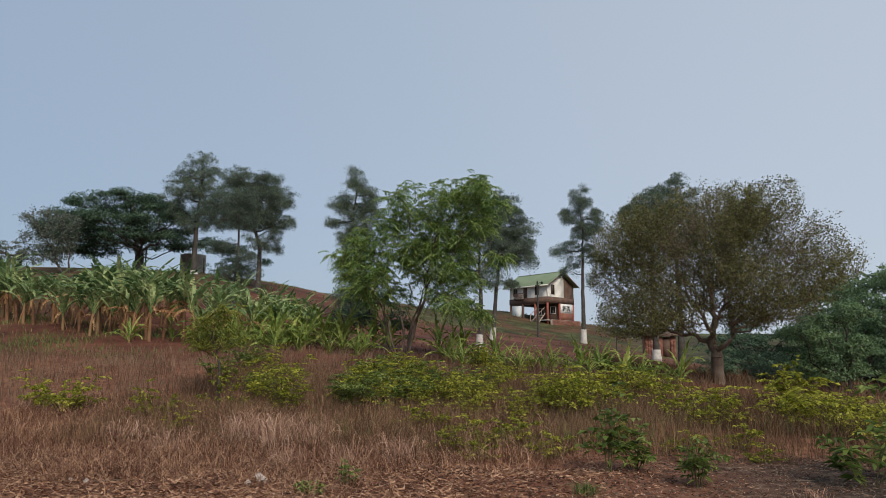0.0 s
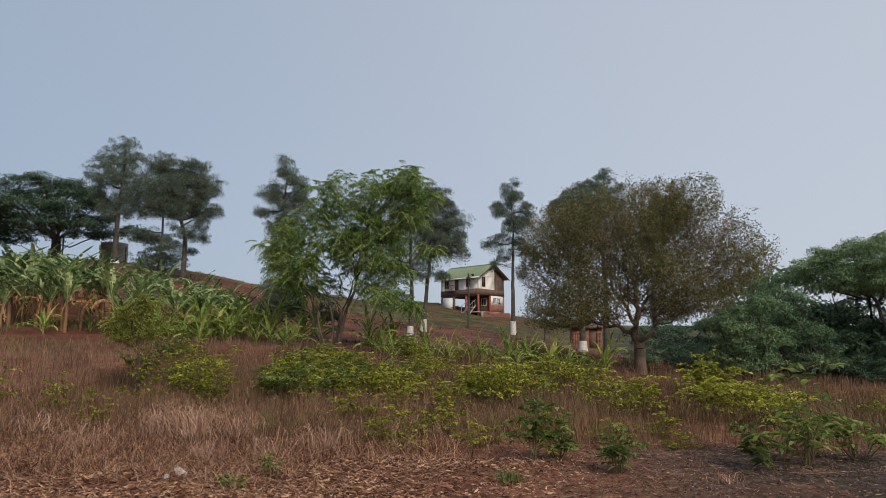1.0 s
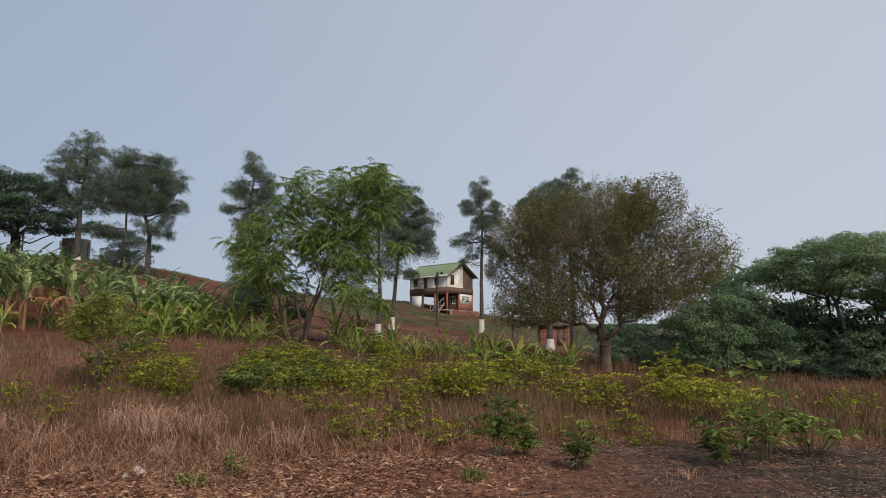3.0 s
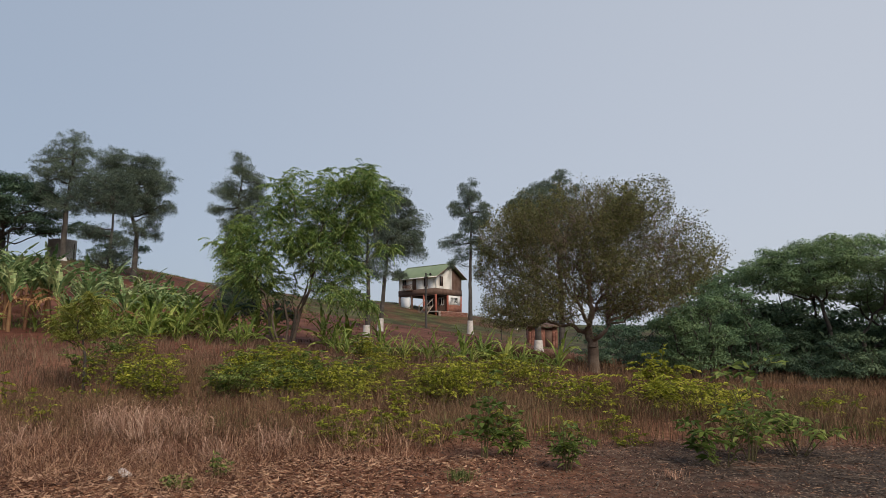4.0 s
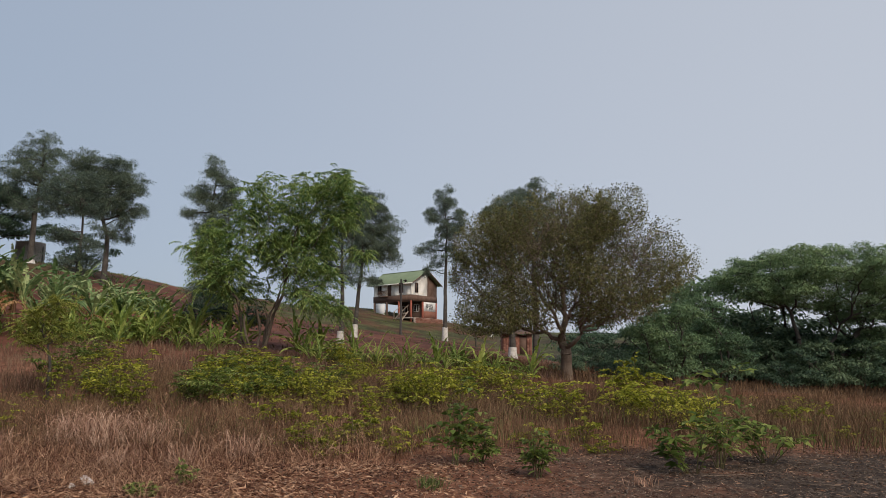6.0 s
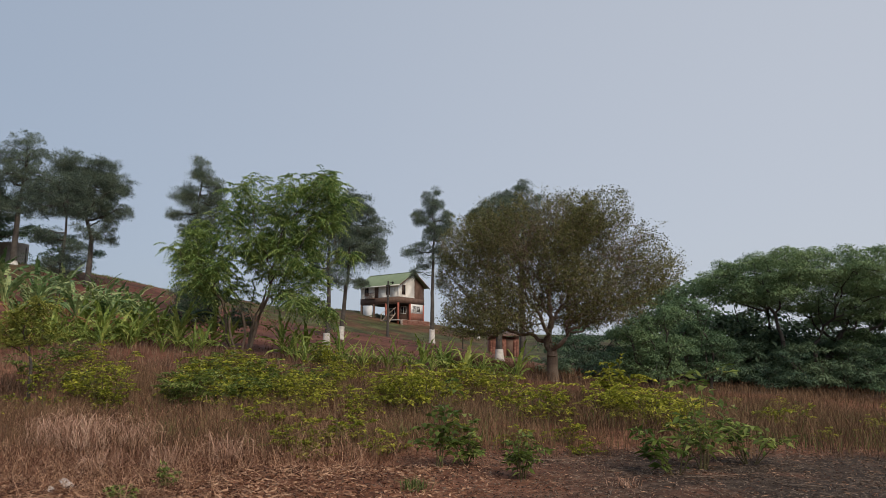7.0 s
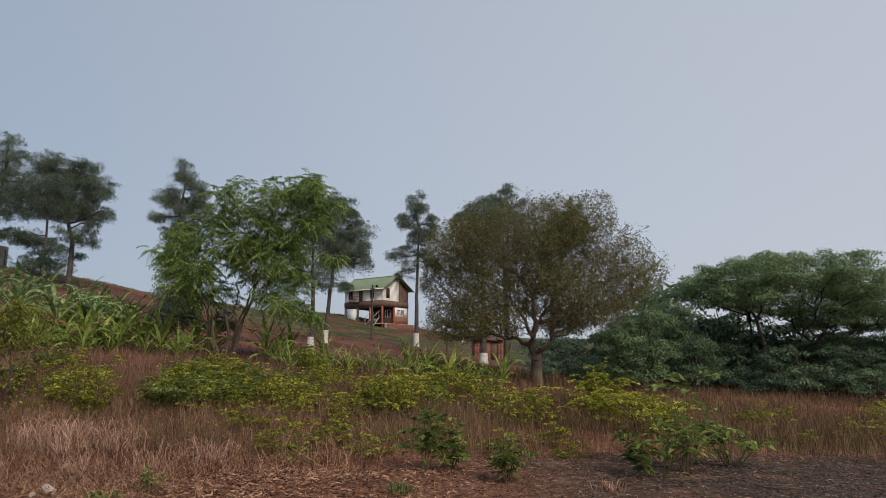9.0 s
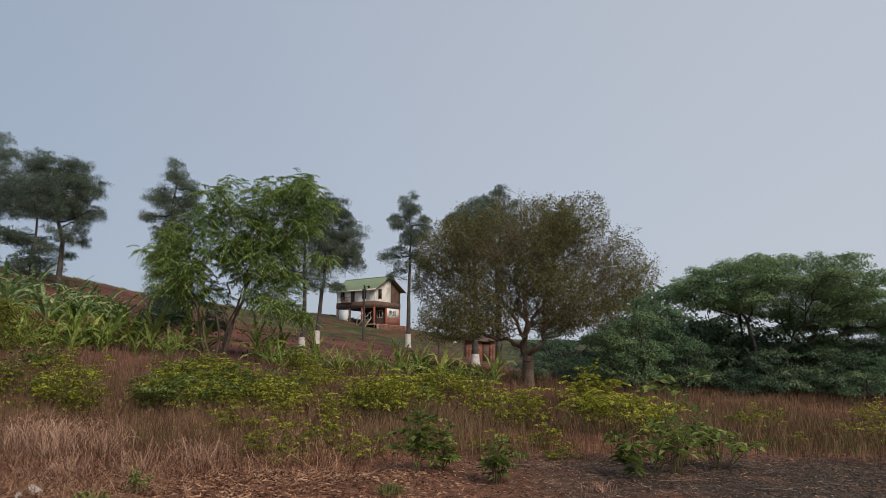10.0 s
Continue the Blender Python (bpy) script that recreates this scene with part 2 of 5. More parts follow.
    bp.inputs["Strength"].default_value, bp.inputs["Distance"].default_value = 0.7, 0.04
    l.new(both, bp.inputs["Height"])
    l.new(bp.outputs[0], b.inputs["Normal"])
    return m


M_GROUND = ground_material()


# ---------------------------------------------------------------- mesh helpers
class Build:
    """Gathers quads."""

    def __init__(self):
        self.v, self.f, self.n = [], [], 0

    def add(self, v, f):
        v, f = np.asarray(v, float).reshape(-1, 3), np.asarray(f, int)
        self.v.append(v)
        self.f.append(f + self.n)
        self.n += len(v)

    def mesh(self, name, material, smooth=False):
        v, f = np.concatenate(self.v), np.concatenate(self.f)
        me = bpy.data.meshes.new(name)
        me.vertices.add(len(v))
        me.vertices.foreach_set("co", v.astype(np.float32).ravel())
        me.loops.add(f.size)
        me.loops.foreach_set("vertex_index", f.astype(np.int32).ravel())
        me.polygons.add(len(f))
        me.polygons.foreach_set("loop_start", (np.arange(len(f)) * f.shape[1]).astype(np.int32))
        me.update(calc_edges=True)
        if smooth:
            me.polygons.foreach_set("use_smooth", np.ones(len(f), bool))
        me.materials.append(material)
        return me


def unit(a):
    return a / (np.linalg.norm(a, axis=-1, keepdims=True) + 1e-9)


def tube(b, path, radii, sides=6):
    path, radii = np.asarray(path, float), np.asarray(radii, float)
    d = unit(np.gradient(path, axis=0))
    ref = np.where(np.abs(d[:, 2:]) > 0.9, [[1.0, 0, 0]], [[0, 0, 1.0]])
    u = unit(np.cross(d, ref))
    w = np.cross(d, u)
    ang = np.linspace(0, 2 * np.pi, sides, endpoint=False)
    ring = path[:, None] + radii[:, None, None] * (np.cos(ang)[None, :, None] * u[:, None] + np.sin(ang)[None, :, None] * w[:, None])
    k = len(path)
    i, j = np.meshgrid(np.arange(k - 1), np.arange(sides), indexing="ij")
    j2 = (j + 1) % sides
    f = np.stack([i * sides + j, i * sides + j2, (i + 1) * sides + j2, (i + 1) * sides + j], -1).reshape(-1, 4)
    b.add(ring.reshape(-1, 3), f)


def boxed(b, x0, x1, y0, y1, z0, z1, m=None):
    v = np.array([(x, y, z) for x in (x0, x1) for y in (y0, y1) for z in (z0, z1)], float)
    if m is not None:
        v = np.array([m @ Vector(p) for p in v])
    b.add(v, [(0, 1, 3, 2), (4, 6, 7, 5), (0, 4, 5, 1), (2, 3, 7, 6), (0, 2, 6, 4), (1, 5, 7, 3)])


def leaves(b, c, d, length, width, rng, fold=0.25):
    """Folded lozenge leaves from c along d."""
    n = len(c)
    d = unit(d)
    side = unit(np.cross(d, unit(rng.normal(size=(n, 3)))))
    up = np.cross(side, d)
    length, width = np.broadcast_to(length, n)[:, None], np.broadcast_to(width, n)[:, None]
    a = c
    tip = c + d * length - up * length * 0.12
    l = c + d * length * 0.45 + side * width * 0.5 + up * width * fold
    r = c + d * length * 0.45 - side * width * 0.5 + up * width * fold
    v = np.stack([a, r, tip, l], 1).reshape(-1, 3)
    b.add(v, np.arange(4 * n).reshape(n, 4))


def blades(b, c, lean, height, width, rng, bend=0.5):
    """Grass blades of two bent quads."""
    n = len(c)
    lean = np.c_[lean, np.zeros(n)]
    side = unit(np.c_[-rng.normal(size=n), rng.normal(size=n), np.zeros(n)]) * np.broadcast_to(width, n)[:, None] * 0.5
    h = np.broadcast_to(height, n)[:, None]
    up = np.array([[0, 0, 1.0]])
    p0 = c
    p1 = c + up * h * 0.6 + lean * h * 0.35
    p2 = c + up * h * (1.0 - 0.35 * bend) + lean * h * (0.7 + 0.5 * bend)
    v = np.stack([p0 - side, p0 + side, p1 + side * 0.8, p1 - side * 0.8, p2 + side * 0.25, p2 - side * 0.25], 1).reshape(-1, 3)
    k = np.arange(n)[:, None] * 6
    b.add(v, np.concatenate([k + [[0, 1, 2, 3]], k + [[3, 2, 4, 5]]]))


def strands(b, c, way, height, width, rng, n=5):
    """Long dry straws that arch over and come down again."""
    k = len(c)
    t = np.linspace(0, 1, n)[None, :, None]
    way3 = np.c_[way, np.zeros(k)][:, None]
    h = height[:, None, None]
    p = c[:, None] + way3 * t + np.array([[[0, 0, 1.0]]]) * h * (2.6 * t - 2.3 * t * t)
    p = p + rng.normal(size=(k, 1, 3)) * 0.09 * t * (1 - t) * 4 + rng.normal(size=(k, n, 3)) * 0.02 * t
    side = unit(np.c_[-way[:, 1], way[:, 0], rng.normal(size=k) * 0.2])[:, None] * width * 0.5 * (1 - 0.7 * t)
    v = np.stack([p - side, p + side], 2).reshape(-1, 3)
    base = (np.arange(k) * n * 2)[:, None] + np.arange(n - 1)[None] * 2
    b.add(v, np.stack([base, base + 1, base + 3, base + 2], -1).reshape(-1, 4))


def part(name, b, material, parent, label="", kind="", smooth=False):
    me = b if isinstance(b, bpy.types.Mesh) else b.mesh(name, material, smooth)
    ob = new(name, me)
    ob.parent = parent
    return tagged(ob, label=label, kind=kind)


def thing(name, x, y, z=None, label="", category="", group="", turn=0.0, kind=""):
    ob = new(name)
    ob.matrix_basis = pose(x, y, float(ground_z(x, y)) if z is None else z, 0, 0, turn)
    return tagged(ob, label, category, group, kind)


def put(x, y, turn=0.0, size=1.0, sink=0.0, tilt=0.0):
    return pose(x, y, float(ground_z(x, y)) - sink, tilt, 0, turn) @ Matrix.Scale(size, 4)


# ---------------------------------------------------------------- ground
def softplus(u, k):
    return k * np.log1p(np.exp(np.clip(u / k, -40, 40)))


_relief = np.random.RandomState(3)
WAVES = [(_relief.uniform(0.4, 3.2), _relief.uniform(0, np.pi), _relief.uniform(0, 6.28)) for _ in range(24)]


def ground_z(x, y):
    """The hill with the small relief of the field."""
    x, y = np.asarray(x, float), np.asarray(y, float)
    bump = sum(0.015 / w ** 0.6 * np.sin(w * (x * math.cos(th) + y * math.sin(th)) + ph) for w, th, ph in WAVES)
    return hill_z(x, y) + bump * np.exp(-((x / 60) ** 2 + ((y - 15) / 45) ** 2))


def hill_z(x, y):
    """Level track, a low bank into the field, then the hill that climbs to the house and further to the left."""
    x, y = np.asarray(x, float), np.asarray(y, float)
    far = softplus(y - 122, 6.0)
    y = y - far
    a = 1 / (1 + np.exp(np.clip((x - 6) / 5.0, -40, 40)))
    c = 1 / (1 + np.exp(np.clip((x + 20) / 6.0, -40, 40)))
    z = (softplus(y - 13, 1.5) * (-0.0247 + 0.1900 * a + 0.0577 * c) + softplus(y - 29, 3.0) * (0.1142 - 0.2711 * a + 0.2018 * c)
         + softplus(y - 50, 6.0) * (-0.0837 + 0.1649 * a - 0.1915 * c) + softplus(y - 85, 8.0) * (0.0892 + 0.1278 * a - 0.0661 * c)
         + softplus(y - 112, 5.0) * (0.2401 - 0.0062 * a - 0.5522 * c))
    z = z + 1.2 * np.exp(-((x + 12) / 10) ** 2 - ((y - 120) / 12) ** 2) - 2.2 * np.exp(-((x + 30) / 22) ** 2 - ((y - 84) / 14) ** 2)
    side = np.clip((np.abs(x) - 70) / 200, 0, 1)
    z = z * (1 - side * side * (3 - 2 * side))
    z = z - 0.10 * far * np.exp(-far / 120.0)
    return z * np.exp(-np.clip(far - 20, 0, None) / 150.0)


def axis(lo, hi, step, reach):
    """Even steps from lo to hi, then ever longer ones out to reach."""
    mid = list(np.arange(lo, hi + step * 0.5, step))
    s, up = step, []
    while (up[-1] if up else hi) < reach:
        s *= 1.18
        up.append((up[-1] if up else hi) + s)
    s, dn = step, []
    while (dn[-1] if dn else lo) > -reach:
        s *= 1.18
        dn.append((dn[-1] if dn else lo) - s)
    return np.array(dn[::-1] + mid + up)


def make_ground():
    gx, gy = axis(-24, 24, 0.36, 3000), axis(6, 36, 0.36, 3000)
    X, Y = np.meshgrid(gx, gy, indexing="ij")
    Z = ground_z(X, Y)
    b = Build()
    i, j = np.meshgrid(np.arange(len(gx) - 1), np.arange(len(gy) - 1), indexing="ij")
    k = len(gy)
    f = np.stack([i * k + j, (i + 1) * k + j, (i + 1) * k + j + 1, i * k + j + 1], -1).reshape(-1, 4)
    b.add(np.stack([X, Y, Z], -1).reshape(-1, 3), f)
    ob = new("ground", b.mesh("ground", M_GROUND, True))
    tagged(ob, "red-brown laterite ground rising to a hill", "ground", kind="structure")


make_ground()


# ---------------------------------------------------------------- trees
def curve(p, q, n, rng, sag=0.0, wob=0.06):
    """A wavering line from p to q."""
    t = np.linspace(0, 1, n)[:, None]
    p, q = np.asarray(p, float), np.asarray(q, float)
    L = np.linalg.norm(q - p)
    out = p + (q - p) * t + np.array([[0, 0, 1.0]]) * np.sin(np.pi * t) * sag * L
    bend = rng.normal(size=(n - 2, 3))
    if n > 6:
        bend = np.apply_along_axis(lambda a: np.convolve(np.pad(a, 2), (0.3, 0.6, 0.7, 0.6, 0.3), "valid"), 0, bend)
    out[1:-1] += bend * wob * L / 2
    return out


def cards(b, c, d, nrm, length, width, fold=0.2):
    """Folded lozenge leaves from c along d, their upper sides towards nrm."""
    n = len(c)
    d = unit(d)
    side = unit(np.cross(d, nrm))
    up = np.cross(side, d)
    length, width = np.broadcast_to(length, n)[:, None], np.broadcast_to(width, n)[:, None]
    tip = c + d * length - up * length * 0.15
    l = c + d * length * 0.45 + side * width * 0.5 + up * width * fold
    r = c + d * length * 0.45 - side * width * 0.5 + up * width * fold
    b.add(np.stack([c, r, tip, l], 1).reshape(-1, 3), np.arange(4 * n).reshape(n, 4))


def branch_out(pos, par, goals, step, kill, rng, wander=0.3, rise=0.0, rounds=150):
    """Lets a skeleton grow node by node towards the goals, until each has been reached."""
    pos, par = np.array(pos, float), list(par)
    kids = np.zeros(len(pos), int)
    for p in par:
        if p >= 0:
            kids[p] += 1
    gap = np.linalg.norm(goals[:, None] - pos[None], axis=2)
    near, dist = gap.argmin(1), gap.min(1)
    for _ in range(rounds):
        live = (dist > kill) & (kids[near] < 4)
        goals, near, dist = goals[live], near[live], dist[live]
        if not len(goals):
            break
        pull = np.zeros((len(pos), 3))
        np.add.at(pull, near, unit(goals - pos[near]))
        who = np.unique(near)
        way = unit(unit(pull[who]) + rng.normal(size=(len(who), 3)) * wander + [0, 0, rise])
        fresh = pos[who] + way * step
        base = len(pos)
        pos = np.concatenate([pos, fresh])
        kids[who] += 1
        kids = np.concatenate([kids, np.zeros(len(who), int)])
        par.extend(int(w) for w in who)
        gap = np.linalg.norm(goals[:, None] - fresh[None], axis=2)
        k, m = gap.argmin(1), gap.min(1)
        near, dist = np.where(m < dist, base + k, near), np.minimum(dist, m)
    return pos, np.array(par), kids


def puffs(b, c, radius, per, size, rng, squash=0.6, droop=0.3):
    """Rounded leafy clumps: leaves shingled over their upper sides."""
    n = len(c) * per
    u = unit(rng.normal(size=(n, 3)))
    u[:, 2] = np.where(u[:, 2] < -0.25, -u[:, 2] * 0.8, u[:, 2])
    rad = np.repeat(radius * rng.uniform(0.65, 1.3, len(c)), per)[:, None]
    p = np.repeat(c, per, 0) + u * [1, 1, squash] * rad * rng.uniform(0.55, 1.08, (n, 1))
    nrm = unit(u * [1, 1, 1 / squash] + [0, 0, 0.5] + rng.normal(size=(n, 3)) * 0.4)
    d = unit(np.cross(nrm, rng.normal(size=(n, 3)))) + u * 0.4 - [0, 0, droop]
    cards(b, p, d, nrm, rng.uniform(0.6, 1.3, n) * size, rng.uniform(0.4, 0.6, n) * size)


def needle_tufts(b, c, radius, per, size, rng):
    n = len(c) * per
    u = unit(rng.normal(size=(n, 3)) * [1, 1, 0.8] + [0, 0, 0.25])
    rad = np.repeat(radius * rng.uniform(0.6, 1.3, len(c)), per)[:, None]
    p = np.repeat(c, per, 0) + u * rad * rng.uniform(0.3, 1.0, (n, 1)) * [1, 1, 0.7]
    cards(b, p, u + rng.normal(size=(n, 3)) * 0.45 + [0, 0, 0.3], u + rng.normal(size=(n, 3)) * 0.4, rng.uniform(0.7, 1.3, n) * size, size * 0.2, 0.05)


def feathers(b, c, out, per, size, rng, droop=0.7, pairs=8):
    """Drooping compound leaves with leaflets in two ranks."""
    n = len(c) * per
    o = np.repeat(c, per, 0) + rng.normal(size=(n, 3)) * size * 0.5
    a = unit(np.repeat(out, per, 0) * 0.7 + rng.normal(size=(n, 3)) * [0.8, 0.8, 0.45] + [0, 0, 0.15])
    ln = rng.uniform(0.65, 1.25, n) * size * 4.0
    s = unit(np.cross(a, [0, 0, 1.0]))
    for h in range(1, pairs + 1):
        t = h / pairs
        pt = o + a * (ln * t)[:, None] - np.array([[0, 0, 1.0]]) * (ln * 0.6 * droop * t * t)[:, None]
        dip = a - np.array([[0, 0, 1.0]]) * (1.2 * droop * t)
        for sg in (-1, 1):
            d = s * sg + dip * 0.45 - [0, 0, 0.3] + rng.normal(size=(n, 3)) * 0.15
            cards(b, pt, d, np.array([[0, 0, 1.0]]) + s * sg * 0.35 + rng.normal(size=(n, 3)) * 0.2, size * (1.1 - 0.5 * abs(t - 0.45)), size * 0.36)


def tree(name, x, y, lobes, fork, radius, leaf, bark, label, category="tree", seed=0, style="puff", space=0.55, step=0.35, size=0.13, per=70, clump=0.45, depth=0.8, layers=2, lime=0.0, lean=0.0,
         stems=1, group="", crown_label="", spurs=(), tip=0.012, power=2.3, wander=0.3, rise=0.08, squash=0.6, inner=0.2, droop=0.5, bare=-9.0, thick=0.5, fan=0.6, crook=0.03, floor=0.25):
    """A trunk, or several stems, whose limbs grow out to the masses of the crown. lobes: (across, up, half width, half height[, depth]) from the foot, in metres; spurs: ends of lone twigs that stick out."""
    rng = np.random.RandomState(seed + 11)
    root = thing(name, x, y, label=label, category=category, group=group)
    pine = style == "pine"
    lob = np.array([a[:4] for a in lobes], float)
    # the leaves reach beyond the twigs
    trim = {"puff": 0.5, "pine": 0.5}.get(style, 0.0) * clump
    lob[:, 1] -= trim * 0.6
    if pine:
        lob[:, 3] *= 1.45
    lob[:, 2:] = np.maximum(lob[:, 2:] - trim, lob[:, 2:] * 0.4)
    lo, hi = (lob[:, 0] - lob[:, 2]).min(), (lob[:, 0] + lob[:, 2]).max()
    mid, half = (lo + hi) / 2, (hi - lo) / 2
    # goals in every mass, at several depths
    goals = []
    for a, (lx, lz, rx, rz) in zip(lobes, lob):
        room = half * math.sqrt(max(0.08, 1 - ((lx - mid) / half) ** 2)) * depth
        for k in range(layers if len(a) < 5 else 1):
            ly = a[4] if len(a) > 4 else (rng.uniform(-0.35, 0.35) * room if layers == 1 else ((k + rng.uniform(0.1, 0.9)) / layers - 0.5) * 1.5 * room)
            ry = max(rx * 0.8, room * 0.9 / layers)
            n = max(4, int(4.2 * (rx + trim * 0.5) * ry * (rz + trim * 0.5) / space ** 3))
            u = unit(rng.normal(size=(n, 3)))
            goals.append(np.array([lx, ly, lz]) + u * [rx, ry, rz] * rng.uniform(inner, 1.0, (n, 1)) ** 0.5)
    goals = np.concatenate(goals)
    goals = goals[goals[:, 2] > floor]
    for q in spurs:
        goals = np.concatenate([goals, [(q[0], q[2] if len(q) > 2 else 0.0, q[1])]])
    pos, par, chains = [], [], []
    for s in range(stems):
        w = 0.0 if stems == 1 else s / (stems - 1.0) * 2 - 1
        foot = np.array([w * 0.25, rng.uniform(-0.2, 0.2) if stems > 1 else 0.0, -0.25])
        top = np.array([lean + w * fork * fan, (rng.uniform(-0.4, 0.4) * fork if stems > 1 else 0.0), fork * (rng.uniform(0.85, 1.25) if stems > 1 else 1.0)])
        n = 9
        line = curve(foot, top, n, rng, wob=0.008 if pine else crook)
        if pine:
            # the leader goes on to the top of the crown
            tip_at = np.array([lob[lob[:, 1].argmax(), 0], 0, lob[:, 1].max()])
            more = curve(top, tip_at, max(7, int((tip_at[2] - fork) / step)), rng, wob=0.012)[1:]
            line = np.concatenate([line, more])
        base = len(pos)
        pos.extend(line)
        par.extend([-1] + list(range(base, base + len(line) - 1)))
        chains.append((base, base + len(line)))
    first = len(pos)
    # nothing sprouts from the bare foot of a stem
    hold = np.ones(first, bool)
    for a, e in chains:
        hold[a:a + 8] = False
    keep = np.flatnonzero(hold)
    sub_pos, sub_par, kids = branch_out(np.array(pos)[keep], [-1] * len(keep), goals, step, space * 0.8, rng, wander, rise)
    grown = len(sub_pos) - len(keep)
    index = np.concatenate([keep, first + np.arange(grown)])
    pos = np.concatenate([np.array(pos), sub_pos[len(keep):]])
    par = np.array(par + [int(index[p]) for p in sub_par[len(keep):]])
    N = len(pos)
    # girths add up from the twigs down
    flow, heir, heft = np.zeros(N), np.full(N, -1), np.zeros(N)
    for i in range(N - 1, -1, -1):
        if flow[i] == 0:
            flow[i] = tip ** power
        p = par[i]
        if p >= 0:
            flow[p] += flow[i]
            if flow[i] > heft[p]:
                heft[p], heir[p] = flow[i], i
    girth = flow ** (1 / power)
    top_r = max(girth[[a for a, _ in chains]])
    each = radius * (1.0 if stems == 1 else 0.62 if stems < 5 else 0.45)
    girth = tip + (girth - tip) * (each - tip) / max(1e-6, top_r - tip)
    for a, e in chains:
        if pine:
            girth[a:e] = np.linspace(radius, 0.02, e - a)
        else:
            girth[a:e] = np.maximum(girth[a:e], each * 0.75)
        girth[a], girth[a + 1] = girth[a] * 1.3, girth[a + 1] * 1.1
    for i in range(first, N):
        girth[i] = min(girth[i], girth[par[i]] * 0.92)
        if pine:
            girth[i] = min(girth[i], radius * 0.3)
    if stems == 1:
        tb = Build()
        tube(tb, pos[chains[0][0]:chains[0][1]], girth[chains[0][0]:chains[0][1]], 10)
        part("trunk", tb, bark, root, smooth=True)
    else:
        for a, e in chains:
            tb = Build()
            tube(tb, pos[a:e], girth[a:e], 8)
            part("stem", tb, bark, root, smooth=True)
    if lime:
        lb = Build()
        sub = curve([0, 0, -0.05], [lean * lime / fork, 0, lime], 5, rng, wob=0.0)
        tube(lb, sub, np.array([1.5, 1.36, 1.24, 1.18, 1.14]) * radius, 10)
        part("lime_band", lb, M_LIME, root, "white lime-washed foot of the trunk")
    # limbs: every branch that leaves a stem, with all its twigs
    limb_of, builds = np.full(N, -1), {}
    for i in range(first, N):
        limb_of[i] = i if par[i] < first else limb_of[par[i]]
    for i in range(first, N):
        if par[i] >= first and heir[par[i]] == i:
            continue
        run = [par[i], i]
        while heir[run[-1]] >= 0:
            run.append(heir[run[-1]])
        r = girth[run].copy()
        r[0] = min(r[0], r[1] * 1.15)
        tube(builds.setdefault(limb_of[i], Build()), pos[run], r, 7 if r[1] > 0.06 else 5 if r[1] > 0.03 else 3)
    heavy = sorted(builds, key=lambda q: -flow[q])
    for q in heavy[:40]:
        part("limb", builds[q], bark, root, smooth=True)
    if heavy[40:]:
        rest = Build()
        for q in heavy[40:]:
            for v, f in zip(builds[q].v, builds[q].f):
                rest.add(v, f - f.min())
        part("twigs", rest, bark, root, kind="stuff")
    # foliage on the thin ends
    ends = np.flatnonzero((heir < 0) & (np.arange(N) >= first))
    thin = np.flatnonzero((np.arange(N) >= first) & (girth < tip * 2.6))
    out = unit(pos[ends] - pos[par[ends]] + [0, 0, 0.1])
    crown = Build()
    if pine:
        c = np.concatenate([pos[ends], pos[thin] + rng.normal(size=(len(thin), 3)) * clump * 0.4])
        needle_tufts(crown, c, clump, per, size, rng)
    elif style == "feather":
        feathers(crown, pos[ends], out, per, size, rng, droop)
        half_way = thin[rng.rand(len(thin)) < thick]
        feathers(crown, pos[half_way], unit(rng.normal(size=(len(half_way), 3))), max(2, per // 2), size, rng, droop)
    elif style == "sprig":
        c = np.repeat(np.concatenate([ends, thin]), per)
        # leafy and bare stretches of the crown
        q = pos[c] * 1.7
        c = c[np.sin(q[:, 0] + np.sin(q[:, 2])) + np.sin(q[:, 1] * 1.2 + q[:, 2]) + rng.normal(size=len(c)) * 0.5 > bare]
        p = pos[c] + (pos[par[c]] - pos[c]) * rng.uniform(0, 1, (len(c), 1)) + rng.normal(size=(len(c), 3)) * clump
        d = rng.normal(size=(len(c), 3)) + unit(pos[c] - pos[par[c]]) * 0.8
        cards(crown, p, d, rng.normal(size=(len(c), 3)) * 0.7 + [0, 0, 0.8], rng.uniform(0.6, 1.3, len(c)) * size, rng.uniform(0.35, 0.55, len(c)) * size)
    else:
        c = np.concatenate([pos[ends], pos[thin[rng.rand(len(thin)) < thick]] + [0, 0, clump * 0.15]])
        puffs(crown, c, clump, per, size, rng, squash, droop)
    part("crown", crown, leaf, root, crown_label, kind="stuff")
    return root


